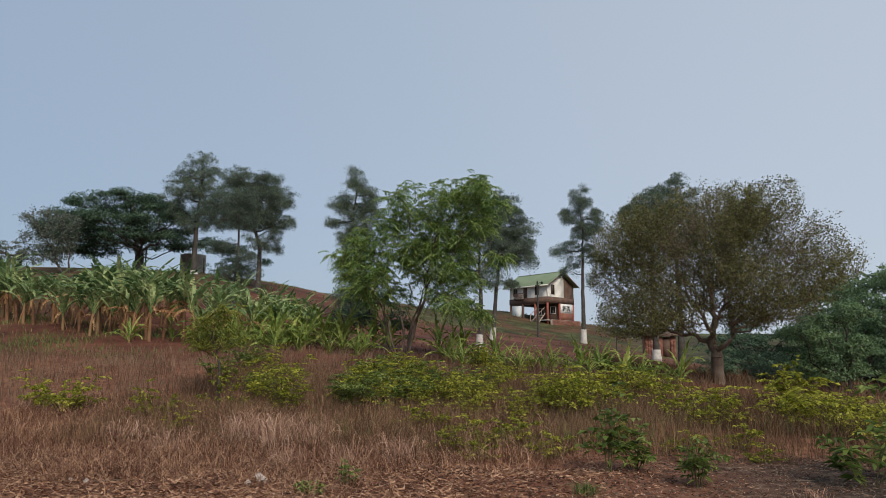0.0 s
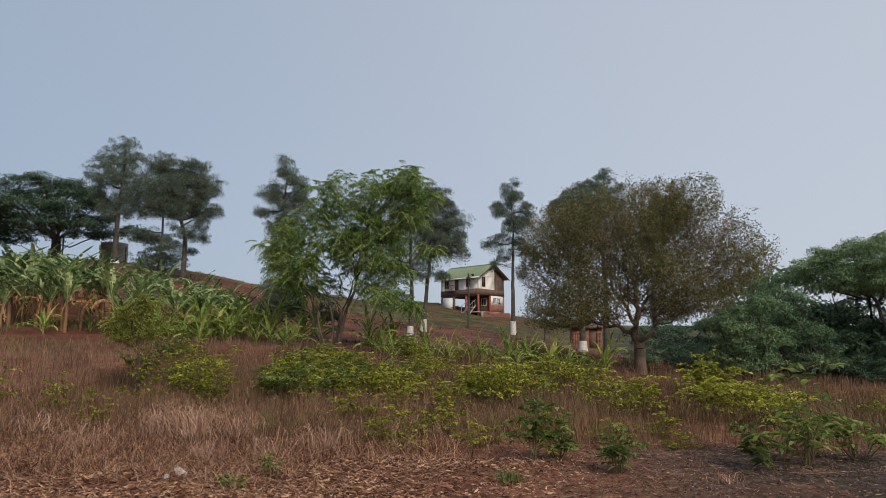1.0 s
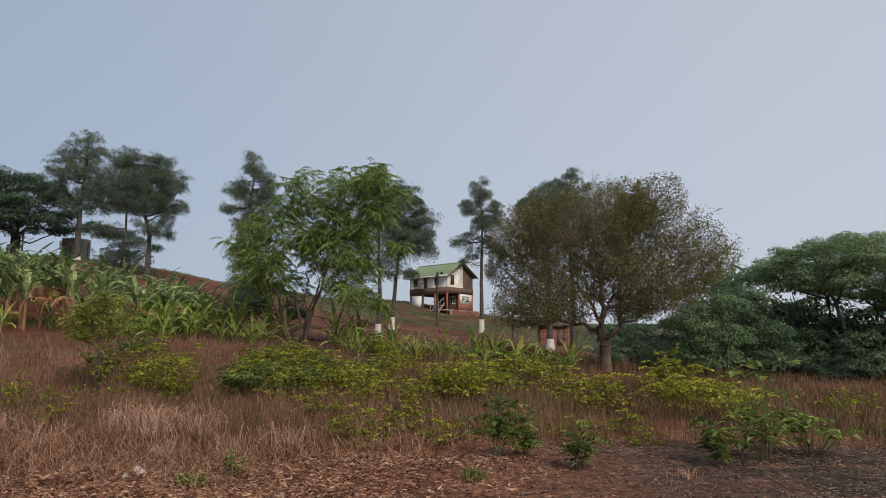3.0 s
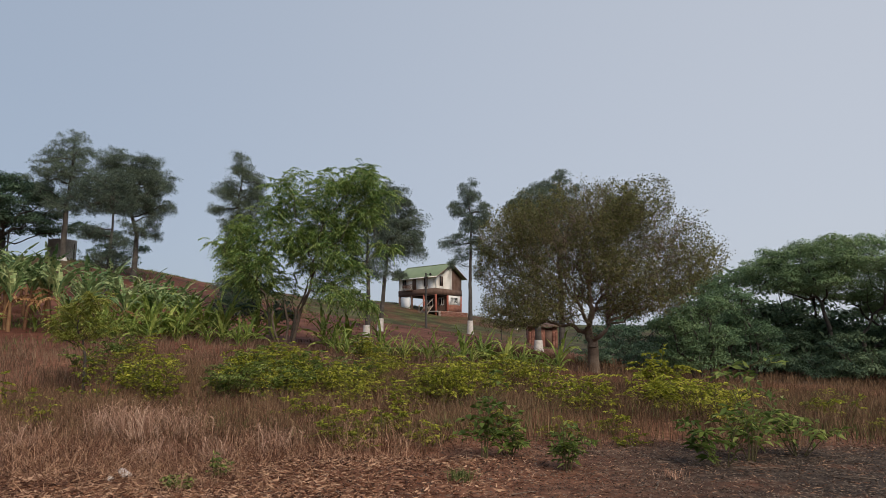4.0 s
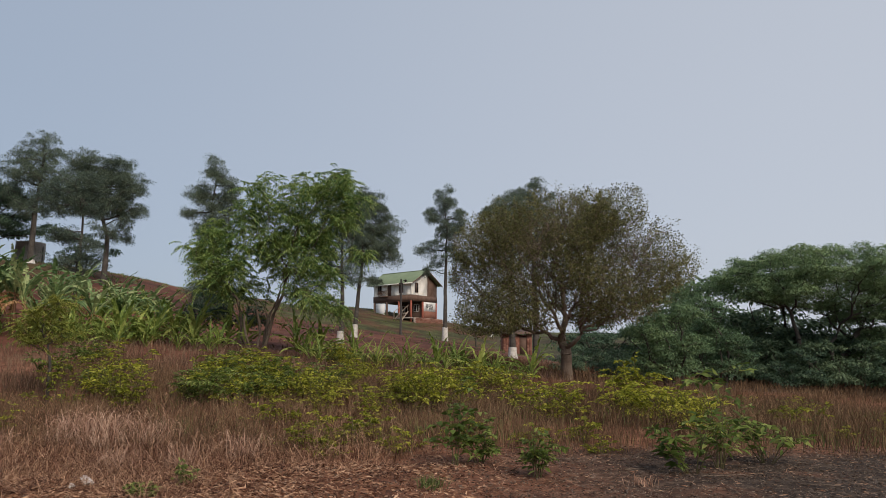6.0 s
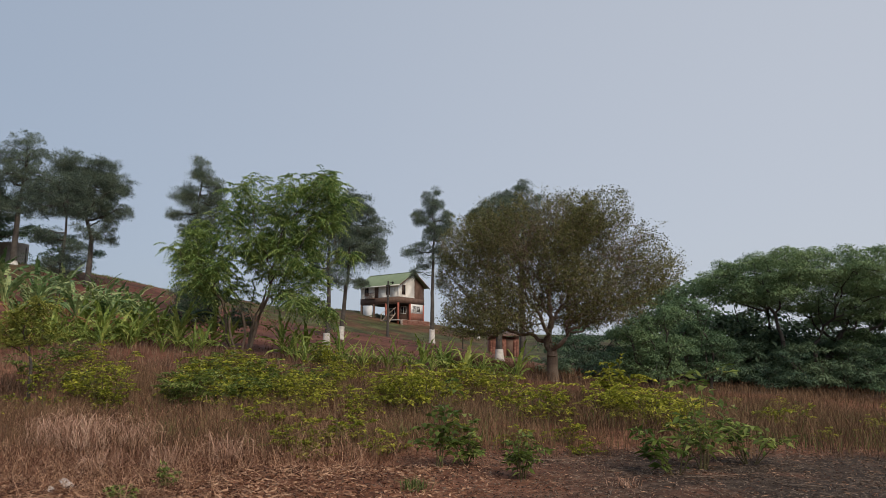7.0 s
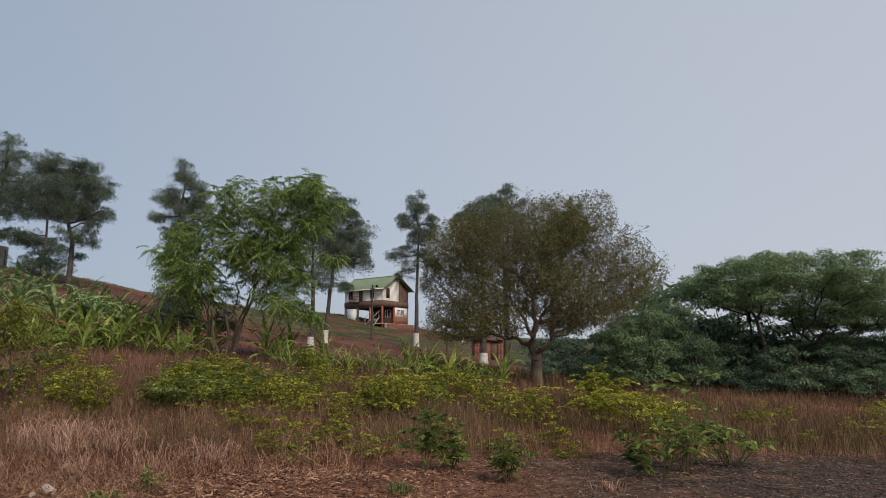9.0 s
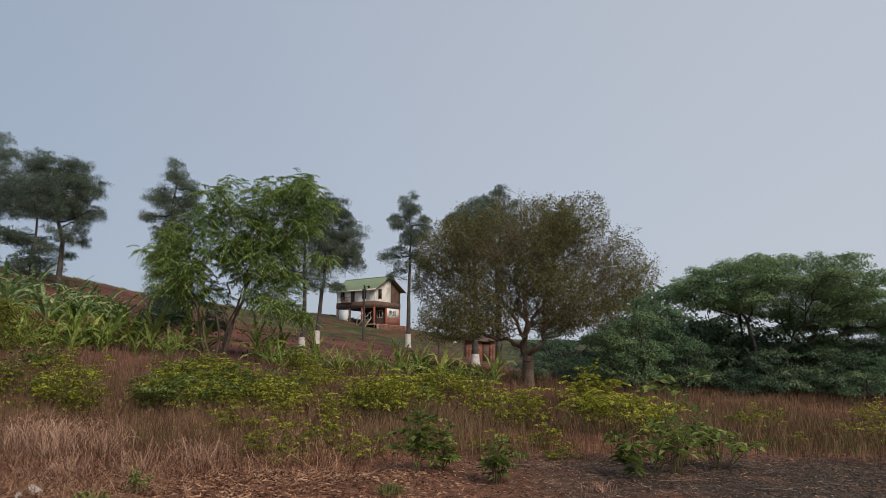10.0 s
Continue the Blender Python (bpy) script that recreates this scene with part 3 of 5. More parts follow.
# ---------------------------------------------------------------- the trees of the hill
PINE = dict(style="pine", leaf=M_PINE, bark=M_BARK, category="pine tree", group="pines on the hill", per=100, layers=2, depth=0.8, inner=0.15, tip=0.016, wander=0.26, rise=0.06, space=0.46, step=0.42, clump=0.40, size=0.15)
tree("pine_tree", -14.5, 50.0, [(-0.16, 11.16, 0.38, 0.3), (-0.23, 10.36, 0.83, 0.61), (0.77, 9.5, 0.99, 0.68), (-1.08, 8.87, 0.98, 0.6), (-1.66, 7.4, 0.82, 0.49), (-0.21, 8.21, 1.13, 0.75), (1.04, 8.12, 0.91, 0.83),
     (0.26, 6.73, 1.05, 0.6), (-0.72, 6.24, 0.9, 0.45), (-0.08, 4.97, 1.04, 0.89), (0.13, 2.87, 1.04, 1.26), (-0.52, 1.53, 1.03, 0.88), (0.73, 0.98, 1.03, 0.88)], 2.6, 0.20,
     label="tall pine with tufted crown and lime-washed foot", seed=1, lime=0.6, **PINE)
tree("pine_tree", -4.75, 42.0, [(-0.18, 8.58, 0.78, 0.39), (0.51, 7.68, 1.11, 0.65), (-0.44, 6.9, 1.1, 0.71), (0.4, 5.91, 1.1, 0.65), (-0.37, 4.75, 1.03, 0.58), (0.3, 3.94, 0.83, 0.38)],
     3.0, 0.165, label="pine with white-limed trunk foot behind the leafy tree", seed=2, lime=0.66, lean=0.08, **{**PINE, "clump": 0.33, "size": 0.13, "space": 0.42})
tree("pine_tree", -5.3, 56.0, [(0.63, 10.91, 0.96, 0.52), (1.23, 9.89, 1.04, 0.79), (0.03, 9.19, 1.21, 0.87), (2.09, 8.56, 1.21, 0.87), (0.72, 7.66, 1.47, 0.95), (2.9, 7.38, 0.78, 0.7), (1.83, 6.65, 1.47, 0.69), (3.01, 5.88, 0.69, 0.39),
     (0.34, 5.88, 1.2, 0.52), (1.33, 4.37, 1.03, 0.25), (0.18, 4.14, 0.68, 0.25)], 4.2, 0.19, label="broad-crowned pine with white-limed trunk foot", seed=3, lime=0.95, lean=0.35, **{**PINE, "clump": 0.46, "size": 0.17})
tree("pine_tree", 2.3, 82.0, [(0.11, 17.54, 0.91, 0.52), (-0.07, 16.21, 1.68, 0.84), (-1.15, 14.74, 1.54, 0.77), (1.36, 14.65, 1.42, 0.9), (0.28, 13.32, 2.18, 0.9), (2.27, 14.01, 0.77, 0.52), (-1.68, 11.14, 1.27, 0.64), (-2.69, 10.42, 0.89, 0.64),
     (0.62, 11.37, 1.79, 0.9), (-0.64, 9.41, 1.4, 0.64), (1.4, 9.57, 1.15, 0.77), (-1.9, 8.44, 0.63, 0.32), (1.16, 7.32, 0.89, 0.64)], 6.0, 0.28,
     label="tall slender pine with white-limed foot beside the house", seed=4, lime=1.9, **{**PINE, "clump": 0.55, "size": 0.22, "space": 0.72, "step": 0.6})
tree("pine_tree", 6.0, 50.0, [(-1.26, 10.29, 1.03, 0.48), (-0.06, 10.72, 1.2, 0.72), (-0.86, 9.37, 1.35, 0.71), (0.52, 9.19, 1.19, 0.79), (-0.47, 7.98, 1.34, 0.71), (0.11, 6.4, 1.18, 0.63)],
     4.2, 0.24, label="pine behind the spreading tree, foot lime-washed", seed=5, lime=0.75, **PINE)
tree("pine_tree", 8.2, 54.0, [(0.16, 13.1, 0.65, 0.39), (-0.71, 12.29, 1.3, 0.61), (0.8, 11.97, 1.04, 0.61), (-0.08, 10.68, 1.64, 0.78), (1.2, 9.4, 1.38, 0.78), (-0.32, 8.3, 1.37, 0.77)],
     5.2, 0.26, label="pale-barked pine behind the spreading tree", seed=6, **PINE)
tree("pine_tree", 11.6, 54.0, [(1.9, 12.0, 0.8, 0.5), (1.0, 11.2, 1.2, 0.7), (2.0, 10.6, 1.1, 0.7), (0.4, 9.6, 1.3, 0.8)],
     5.0, 0.20, label="pine whose top shows over the spreading tree", seed=13, **PINE)
tree("pine_tree", -33.1, 61.9, [(0.35, 10.85, 0.68, 0.45), (0.05, 10.19, 1.47, 0.57), (-0.96, 9.24, 1.93, 0.68), (1.52, 9.25, 1.12, 0.67), (-2.53, 8.1, 0.91, 0.57), (-1.95, 7.1, 1.47, 0.68), (0.27, 7.67, 2.36, 1.01), (2.29, 7.49, 1.0, 0.78),
     (-0.96, 5.67, 1.91, 0.67), (1.49, 5.91, 1.45, 0.78), (0.08, 4.36, 1.45, 0.56)], 4.0, 0.28, label="airy pine beside the water tank", seed=7, lime=0.3, **{**PINE, "clump": 0.42, "size": 0.17, "space": 0.62, "per": 75})
tree("pine_tree", -23.9, 54.9, [(-1.63, 9.19, 1.56, 0.68), (0.32, 9.12, 1.35, 0.68), (1.73, 7.66, 0.96, 0.96), (-0.58, 7.73, 2.23, 1.06), (2.28, 5.78, 0.85, 0.43), (1.04, 5.82, 1.34, 0.76), (-1.23, 6.21, 1.93, 0.68), (0.8, 3.71, 0.67, 0.38),
     (-0.17, 4.1, 0.67, 0.38), (1.38, 4.75, 0.95, 0.38)], 3.6, 0.24, label="broad round-crowned pine on the slope", seed=8, lean=0.1, **PINE)
tree("pine_tree", -19.7, 41.9, [(-1.17, 6.88, 1.27, 0.52), (0.04, 7.2, 1.19, 0.6), (-1.56, 5.88, 1.12, 0.45), (0.11, 5.91, 1.11, 0.52), (-0.91, 4.16, 1.04, 0.37), (0.49, 3.53, 0.88, 0.44), (-0.35, 2.67, 1.17, 0.44), (0.84, 2.31, 0.65, 0.36)],
     2.0, 0.16, label="small pine standing above the banana plants", seed=9, **{**PINE, "clump": 0.34, "size": 0.13, "space": 0.42})

tree("umbrella_tree", -39.8, 63.9, [(-3.8, 6.25, 2.71, 1.09), (-0.25, 6.7, 2.97, 1.01), (-7.37, 5.46, 2.45, 1.35), (2.76, 5.82, 2.34, 0.99), (-8.55, 3.8, 2.08, 1.35), (-5.39, 3.71, 2.72, 1.33), (-1.83, 4.18, 2.97, 1.31), (1.83, 4.07, 2.63, 1.17),
     (4.58, 4.71, 1.45, 0.98), (-5.84, 2.05, 3.01, 0.72), (-1.7, 2.51, 2.37, 0.89), (-9.0, 2.12, 1.71, 0.79), (4.14, 2.53, 2.02, 0.63), (7.11, 2.73, 1.14, 0.63), (6.6, 1.77, 1.37, 0.46), (1.81, 2.64, 1.87, 0.58)], 1.3, 0.42, M_UMB, M_BARK,
     "wide spreading dark green shade tree on the hilltop", seed=20, size=0.2, per=80, clump=0.8, space=0.75, step=0.6, tip=0.02, power=1.8, squash=0.55, depth=0.6, thick=0.8)
tree("dusty_tree", -40.0, 53.9, [(-2.91, 4.73, 1.99, 1.05), (-3.52, 3.07, 1.46, 1.26), (-1.3, 3.25, 1.55, 1.45), (-1.65, 1.51, 1.86, 0.77), (-0.17, 4.32, 1.13, 0.83), (-3.9, 1.75, 0.94, 0.73)], 0.9, 0.16, M_GREY, M_BARK,
     "sparse grey-leaved tree at the end of the banana row", seed=21, style="sprig", size=0.2, per=9, clump=0.16, space=0.5, step=0.35, lean=-0.4, stems=2, tip=0.012, layers=1)
tree("dusty_tree", -59.1, 72.0, [(-2.38, 2.46, 1.98, 1.55), (-0.42, 0.9, 2.24, 1.54), (-4.83, 2.19, 2.14, 1.78)], 1.0, 0.2, M_GREY, M_BARK,
     "hazy grey-green tree far along the hill", seed=22, size=0.2, per=60, clump=0.55, space=0.8, step=0.5)

tree("legume_tree", -6.2, 28.0, [(-2.17, 3.83, 0.71, 0.46), (-1.49, 4.31, 0.71, 0.59), (-1.17, 3.41, 0.79, 0.54), (-0.64, 5.11, 0.63, 0.51), (-0.37, 4.18, 0.67, 0.59), (0.07, 5.79, 0.55, 0.47), (0.75, 4.96, 0.77, 0.64), (1.41, 5.59, 0.6, 0.47),
     (0.8, 3.98, 0.85, 0.51), (1.66, 4.54, 0.77, 0.64), (2.05, 6.21, 0.52, 0.39), (2.68, 6.74, 0.52, 0.3), (2.96, 6.12, 0.74, 0.52), (3.55, 5.79, 0.56, 0.48), (2.49, 5.32, 0.77, 0.56), (2.32, 4.22, 0.68, 0.47), (3.22, 4.78, 0.56, 0.39),
     (1.88, 3.49, 0.59, 0.38), (2.41, 1.84, 0.72, 0.34), (3.17, 1.53, 0.55, 0.23), (1.72, 2.16, 0.5, 0.34), (-0.71, 2.66, 0.58, 0.42), (-1.53, 2.44, 0.54, 0.46), (3.68, 3.8, 0.47, 0.24), (-1.8, 3.1, 0.6, 0.5), (0.9, 3.1, 0.7, 0.5), (2.3, 2.9, 0.7, 0.4)], 1.5, 0.135, M_MID, M_BARKL,
     "many-stemmed leafy tree with bright feathery green foliage", seed=30, style="feather", size=0.13, per=6, space=0.38, step=0.28, stems=6, droop=0.85, tip=0.008, power=1.8, layers=2, thick=0.6, depth=0.8, fan=0.55, crook=0.06,
     spurs=((0.3, 6.3), (0.4, 6.6), (0.45, 6.9), (0.1, 6.5), (0.9, 6.2), (1.2, 6.55), (1.52, 6.94), (-0.3, 6.0)))
tree("spreading_tree", 5.4, 28.0, [(-3.27, 5.14, 1.1, 1.1), (-3.7, 3.93, 0.83, 0.91), (-3.37, 2.73, 0.91, 0.76), (-2.38, 5.56, 1.22, 1.0), (-1.95, 4.35, 1.32, 1.21), (-2.18, 2.94, 1.2, 0.83), (-0.83, 6.01, 1.23, 0.94), (0.53, 6.34, 1.24, 0.86),
     (1.65, 6.21, 1.13, 0.86), (2.53, 5.44, 1.13, 1.02), (3.18, 4.62, 0.95, 1.02), (2.91, 3.59, 1.12, 0.94), (2.22, 2.73, 1.0, 0.67), (1.39, 4.8, 1.35, 1.23), (-0.18, 4.77, 1.33, 1.22), (0.91, 3.47, 1.22, 0.89), (-0.86, 3.45, 1.1, 0.88),
     (3.72, 4.0, 0.79, 0.79), (0.99, 2.46, 0.84, 0.44), (4.35, 4.18, 0.75, 0.6), (-3.5, 2.07, 0.9, 0.5), (-2.4, 2.11, 0.9, 0.5), (-1.3, 2.34, 0.9, 0.5)],
     1.0, 0.21, M_BIG, M_TWIGGY, "wide rounded half-bare tree with small olive leaves", seed=31, style="sprig", size=0.085, per=8, clump=0.085, bare=-0.8, space=0.225, step=0.2, tip=0.0105, power=1.9, layers=3, depth=0.75, wander=0.45, rise=0.0,
     crook=0.08, spurs=((3.7, 5.6), (4.0, 5.75), (4.3, 5.95), (4.6, 6.15), (3.3, 6.0), (3.56, 6.35), (4.6, 4.75), (4.95, 4.95), (5.33, 5.16), (5.0, 4.6), (0.63, 7.35), (1.42, 7.2), (2.5, 6.8)))

FOREST = dict(bark=M_BARK, size=0.13, per=75, clump=0.52, space=0.48, step=0.4, tip=0.014, power=1.8, squash=0.6, droop=0.45)
tree("umbrella_tree", 22.0, 40.0, [(-4.58, 6.61, 1.25, 0.53), (-2.91, 7.02, 1.49, 0.46), (-0.91, 7.18, 1.66, 0.47), (1.08, 7.01, 1.67, 0.47), (2.73, 6.67, 1.51, 0.54), (4.36, 6.21, 1.52, 0.61), (5.83, 5.64, 1.35, 0.68), (-5.44, 5.8, 1.11, 0.52),
     (-3.65, 5.76, 1.64, 0.59), (-1.66, 5.94, 1.65, 0.66), (0.66, 5.9, 1.83, 0.73), (2.61, 5.41, 1.67, 0.87), (4.56, 4.72, 1.51, 0.87), (-5.0, 4.94, 1.24, 0.36), (-3.05, 4.87, 1.47, 0.36), (-1.08, 4.89, 1.38, 0.4), (0.55, 4.62, 1.19, 0.53),
     (1.98, 3.89, 1.06, 0.66), (5.99, 3.93, 1.34, 1.01), (7.44, 4.91, 1.36, 1.19), (7.92, 3.14, 1.35, 1.28)], 2.3, 0.26, M_FOREST, label="flat-topped dark green shade tree at the field edge", seed=40, depth=0.75, rise=-0.02, stems=3, fan=0.8, crook=0.08, **{**FOREST, "clump": 0.6, "space": 0.52, "thick": 0.7, "per": 80, "squash": 0.5})
tree("bushy_tree", 26.1, 41.0, [(-0.77, 2.95, 1.29, 0.68), (0.48, 3.61, 1.3, 0.68), (1.75, 2.64, 1.3, 0.89), (-1.85, 2.3, 1.15, 0.67), (-0.55, 1.66, 1.42, 0.81), (-2.6, 1.34, 1.27, 0.67), (1.1, 1.25, 1.36, 0.88), (3.19, 1.74, 1.37, 1.16)],
     0.8, 0.16, M_FOREST, label="dense dark green bushy tree under the shade tree", seed=41, stems=3, depth=0.5, **FOREST)
tree("bushy_tree", 10.5, 31.0, [(-0.32, 2.91, 0.94, 0.59), (0.65, 3.36, 0.95, 0.6), (-0.85, 1.9, 0.93, 0.69), (0.34, 1.96, 0.99, 0.69), (-0.44, 1.0, 1.03, 0.49), (0.83, 0.96, 0.84, 0.49), (-1.37, 2.43, 0.69, 0.59), (-1.61, 1.12, 0.78, 0.54)],
     0.6, 0.13, M_FOREST, label="low dense bushy tree beside the spreading tree", seed=42, stems=3, depth=0.8, **{**FOREST, "clump": 0.40, "space": 0.36, "size": 0.11})
tree("bushy_tree", 13.4, 33.6, [(-0.28, 2.99, 0.92, 0.65), (0.55, 2.47, 0.97, 0.54), (1.33, 1.87, 0.65, 0.41), (-0.04, 1.43, 1.02, 0.59), (1.01, 1.12, 0.65, 0.38), (-0.6, 2.12, 0.81, 0.64), (-0.63, 4.22, 0.92, 0.38), (0.17, 3.83, 0.65, 0.38)],
     0.6, 0.12, M_FOREST, label="rounded bushy tree with drooping twigs", seed=50, stems=3, depth=0.8, **{**FOREST, "clump": 0.40, "space": 0.36, "size": 0.11})
tree("bushy_tree", 14.6, 42.0, [(-1.6, 4.3, 1.3, 0.9), (0.2, 4.9, 1.5, 0.9), (-0.6, 3.2, 1.6, 1.0), (1.3, 3.6, 1.4, 1.0), (-2.2, 2.6, 1.3, 0.9), (0.6, 2.0, 1.8, 1.0), (2.4, 2.6, 1.2, 0.9), (-1.3, 1.2, 1.6, 0.8)],
     0.8, 0.14, M_FOREST, label="tall olive-green bushy tree at the edge of the shade tree", seed=52, stems=3, depth=0.6, **FOREST)
tree("bushy_tree", 22.9, 33.0, [(-0.49, 1.36, 0.87, 0.49), (-1.63, 0.85, 0.7, 0.38), (0.66, 1.88, 0.99, 0.66), (-0.87, 1.62, 0.65, 0.33)], 0.5, 0.10, M_FOREST,
     label="bushy tree at the edge of the dry field", seed=44, stems=2, **{**FOREST, "clump": 0.34, "space": 0.42, "size": 0.1})
tree("bushy_tree", 25.5, 46.0, [(-1.7, 1.5, 2.1, 1.6), (1.3, 1.5, 2.1, 1.6), (-0.2, 2.6, 1.8, 0.8), (3.1, 1.2, 1.8, 1.6), (-2.9, 0.9, 1.4, 0.9)], 0.8, 0.14, M_UMB, label="shadowy thicket tree behind the shade trees", seed=45, stems=3, depth=0.6,
     **{**FOREST, "space": 0.75, "clump": 0.6, "size": 0.17, "per": 70})
tree("bushy_tree", 10.5, 45.0, [(-0.3, 1.9, 1.7, 1.2), (-1.7, 1.5, 1.2, 1.0), (1.4, 1.5, 1.6, 1.4), (0.4, 0.8, 2.1, 0.8)], 0.6, 0.12, M_UMB, label="dark bushy tree behind the spreading tree", seed=46, stems=3,
     **{**FOREST, "space": 0.7, "clump": 0.55, "size": 0.16, "per": 70})
thicket = tree("thicket_bush", 14.0, 47.0, [(-1.4, 0.7, 0.8, 0.5), (-0.6, 1.4, 0.8, 0.5), (0.5, 1.0, 0.9, 0.6), (1.5, 0.8, 0.7, 0.5), (0.3, 2.2, 0.6, 0.4), (-0.9, 2.3, 0.4, 0.3), (1.2, 1.9, 0.5, 0.35), (0.0, 0.5, 1.4, 0.4)],
               0.35, 0.08, M_UMB, M_BARK, "dark uneven thicket closing the field edge", "bush", seed=49, size=0.14, per=60, clump=0.45, space=0.42, stems=4, group="thicket behind the field", floor=0.1)
for x, y, s, a in ((17.5, 48.5, 1.7, 40), (20.5, 47.5, 1.4, 100), (23.0, 49.5, 1.8, 200), (28.5, 49.0, 1.7, 80), (32.0, 48.0, 2.0, 300), (36.0, 50.0, 2.1, 20), (12.0, 38.0, 0.7, 130), (18.4, 41.5, 1.1, 250),
                   (21.0, 42.0, 1.3, 10), (26.0, 42.5, 1.3, 60), (29.5, 37.0, 1.2, 160), (27.0, 40.0, 1.1, 200), (30.5, 41.5, 1.4, 35), (33.5, 40.0, 1.5, 95), (31.5, 36.0, 1.0, 310), (27.6, 34.5, 0.8, 140), (8.6, 33.5, 0.6, 30), (16.6, 40.0, 1.0, 90), (19.6, 40.4, 1.0, 170), (24.0, 41.0, 1.1, 220), (18.0, 44.5, 2.5, 140), (21.3, 45.5, 2.7, 260), (14.8, 43.0, 1.4, 15), (24.0, 44.0, 2.0, 330), (9.4, 41.0, 0.9, 300), (7.0, 36.0, 0.6, 75), (21.0, 38.4, 1.1, 190), (23.4, 38.8, 1.1, 45), (19.2, 38.0, 0.9, 320), (25.2, 38.2, 1.0, 110)):
    copy_thing(thicket, put(x, y, a, s, 0.05))
tree("bushy_tree", -27.6, 60.0, [(0.0, 2.3, 2.0, 1.0), (1.8, 1.5, 1.6, 0.9), (-1.0, 3.3, 1.2, 0.8), (0.5, 1.0, 2.0, 0.8), (-1.8, 1.6, 1.2, 0.8)], 0.8, 0.12, M_UMB, label="dark bushy tree beside the water tank", seed=51, stems=3,
     **{**FOREST, "space": 0.8, "clump": 0.55, "size": 0.18, "per": 60})
tree("small_tree", 4.9, 70.0, [(0.2, 2.8, 0.7, 0.7), (-0.3, 2.1, 0.5, 0.4)], 1.4, 0.06, M_BIG, M_BARK, "thin young tree on the slope below the house", seed=47, size=0.16, clump=0.3, per=30, space=0.4)
tree("bushy_tree", -8.4, 31.0, [(-0.8, 1.6, 1.2, 0.9), (0.8, 1.1, 1.2, 0.8), (-2.0, 1.3, 0.9, 0.7), (0.3, 2.2, 1.0, 0.6)], 0.4, 0.07, M_UMB, label="dark bush behind the many-stemmed tree", seed=48, stems=3,
     **{**FOREST, "space": 0.5, "clump": 0.4, "size": 0.12})


# ---------------------------------------------------------------- house
def house():
    """Local axes: +x along the front from the near corner, +y along the gable wall, z up. Front faces -y."""
    L, W, FL, EH, RH = 8.0, 6.3, 3.15, 5.2, 7.15
    th = radians(40)
    root = new("house")
    ux, uy = Vector((-math.cos(th), math.sin(th), 0)), Vector((math.sin(th), math.cos(th), 0))
    m = Matrix(((ux.x, uy.x, 0, -2.1), (ux.y, uy.y, 0, 114.0), (0, 0, 1, 9.70), (0, 0, 0, 1)))
    root.matrix_basis = m
    tagged(root, "two-storey cream timber house with green metal roof on red posts", "house")

    def block(name, x0, x1, y0, y1, z0, z1, material, parent=root, label=""):
        b = Build()
        boxed(b, x0, x1, y0, y1, z0, z1)
        return part(name, b, material, parent, label)

    # upper floor: floor deck, walls of overlapping boards
    block("floor_beam", -0.05, L + 0.05, -0.05, W + 0.05, FL - 0.90, FL, M_BROWN, label="brown timber floor beam")
    block("interior", 0.16, L - 0.16, 0.16, W - 0.16, FL + 0.01, EH - 0.02, M_DARK)

    def boards(name, along, lo, hi, z0, z1, material, clip=None):
        wall = None
        z = z0
        while z < z1 - 0.02:
            h = min(0.17, z1 - z)
            a0, a1 = lo, hi
            if clip:
                a0, a1 = max(lo, clip(z + h)[0]), min(hi, clip(z + h)[1])
            if a1 > a0:
                b = Build()
                y0, y1 = (0.0, 0.10) if wall is None else (-0.014, -0.002)
                if wall is None:
                    # backing that carries the wall's boards
                    zz = (z, z + 0.06 if clip else z1)
                else:
                    zz = (z, z + h - 0.002)
                    if clip:
                        y1 = 0.07
                if along == "x":
                    boxed(b, a0, a1, y0, y1, *zz)
                else:
                    boxed(b, y0, y1, a0, a1, *zz)
                if wall is None:
                    wall = part(name, b, material, root)
                    b = Build()
                    if along == "x":
                        boxed(b, a0, a1, -0.03, -0.002, z, z + h - 0.002)
                    else:
                        boxed(b, -0.03, -0.002, a0, a1, z, z + h - 0.002)
                part("board", b, material, wall)
            z += h
        return wall

    slope = (RH - EH) / (W / 2)
    gable = lambda z: (0.0 if z < EH else (z - EH) / slope, W if z < EH else W - (z - EH) / slope)
    # front: window, wall, door, balcony bay
    boards("board_wall", "x", 0.0, 1.75, FL, EH, M_WHITE)
    boards("board_wall", "x", 2.5, 4.15, FL, EH, M_WHITE)
    boards("board_wall", "x", 5.05, 6.3, FL, EH, M_WHITE)
    boards("board_wall", "x", 7.15, L, FL, EH, M_WHITE)
    boards("board_wall", "x", 1.75, 2.5, FL, FL + 0.38, M_WHITE)
    boards("board_wall", "x", 6.3, 7.15, FL, FL + 0.38, M_WHITE)
    block("lintel", 1.75, 2.5, -0.03, 0.10, EH - 0.12, EH, M_WHITE)
    block("lintel", 6.3, 7.15, -0.03, 0.10, EH - 0.12, EH, M_WHITE)
    boards("gable_wall", "y", 0.0, 0.85, FL, EH, M_WHITE)
    boards("gable_wall", "y", 1.65, 3.9, FL, EH, M_WHITE)
    boards("gable_wall", "y", 0.85, 1.65, FL, FL + 0.38, M_WHITE)
    boards("gable_wall", "y", 0.0, 3.9, EH, RH, M_WHITE, gable)
    boards("gable_wall", "y", 3.9, W, FL, RH, M_BROWN, gable)
    block("back_wall", 0, L, W - 0.13, W, FL, EH, M_BROWN)
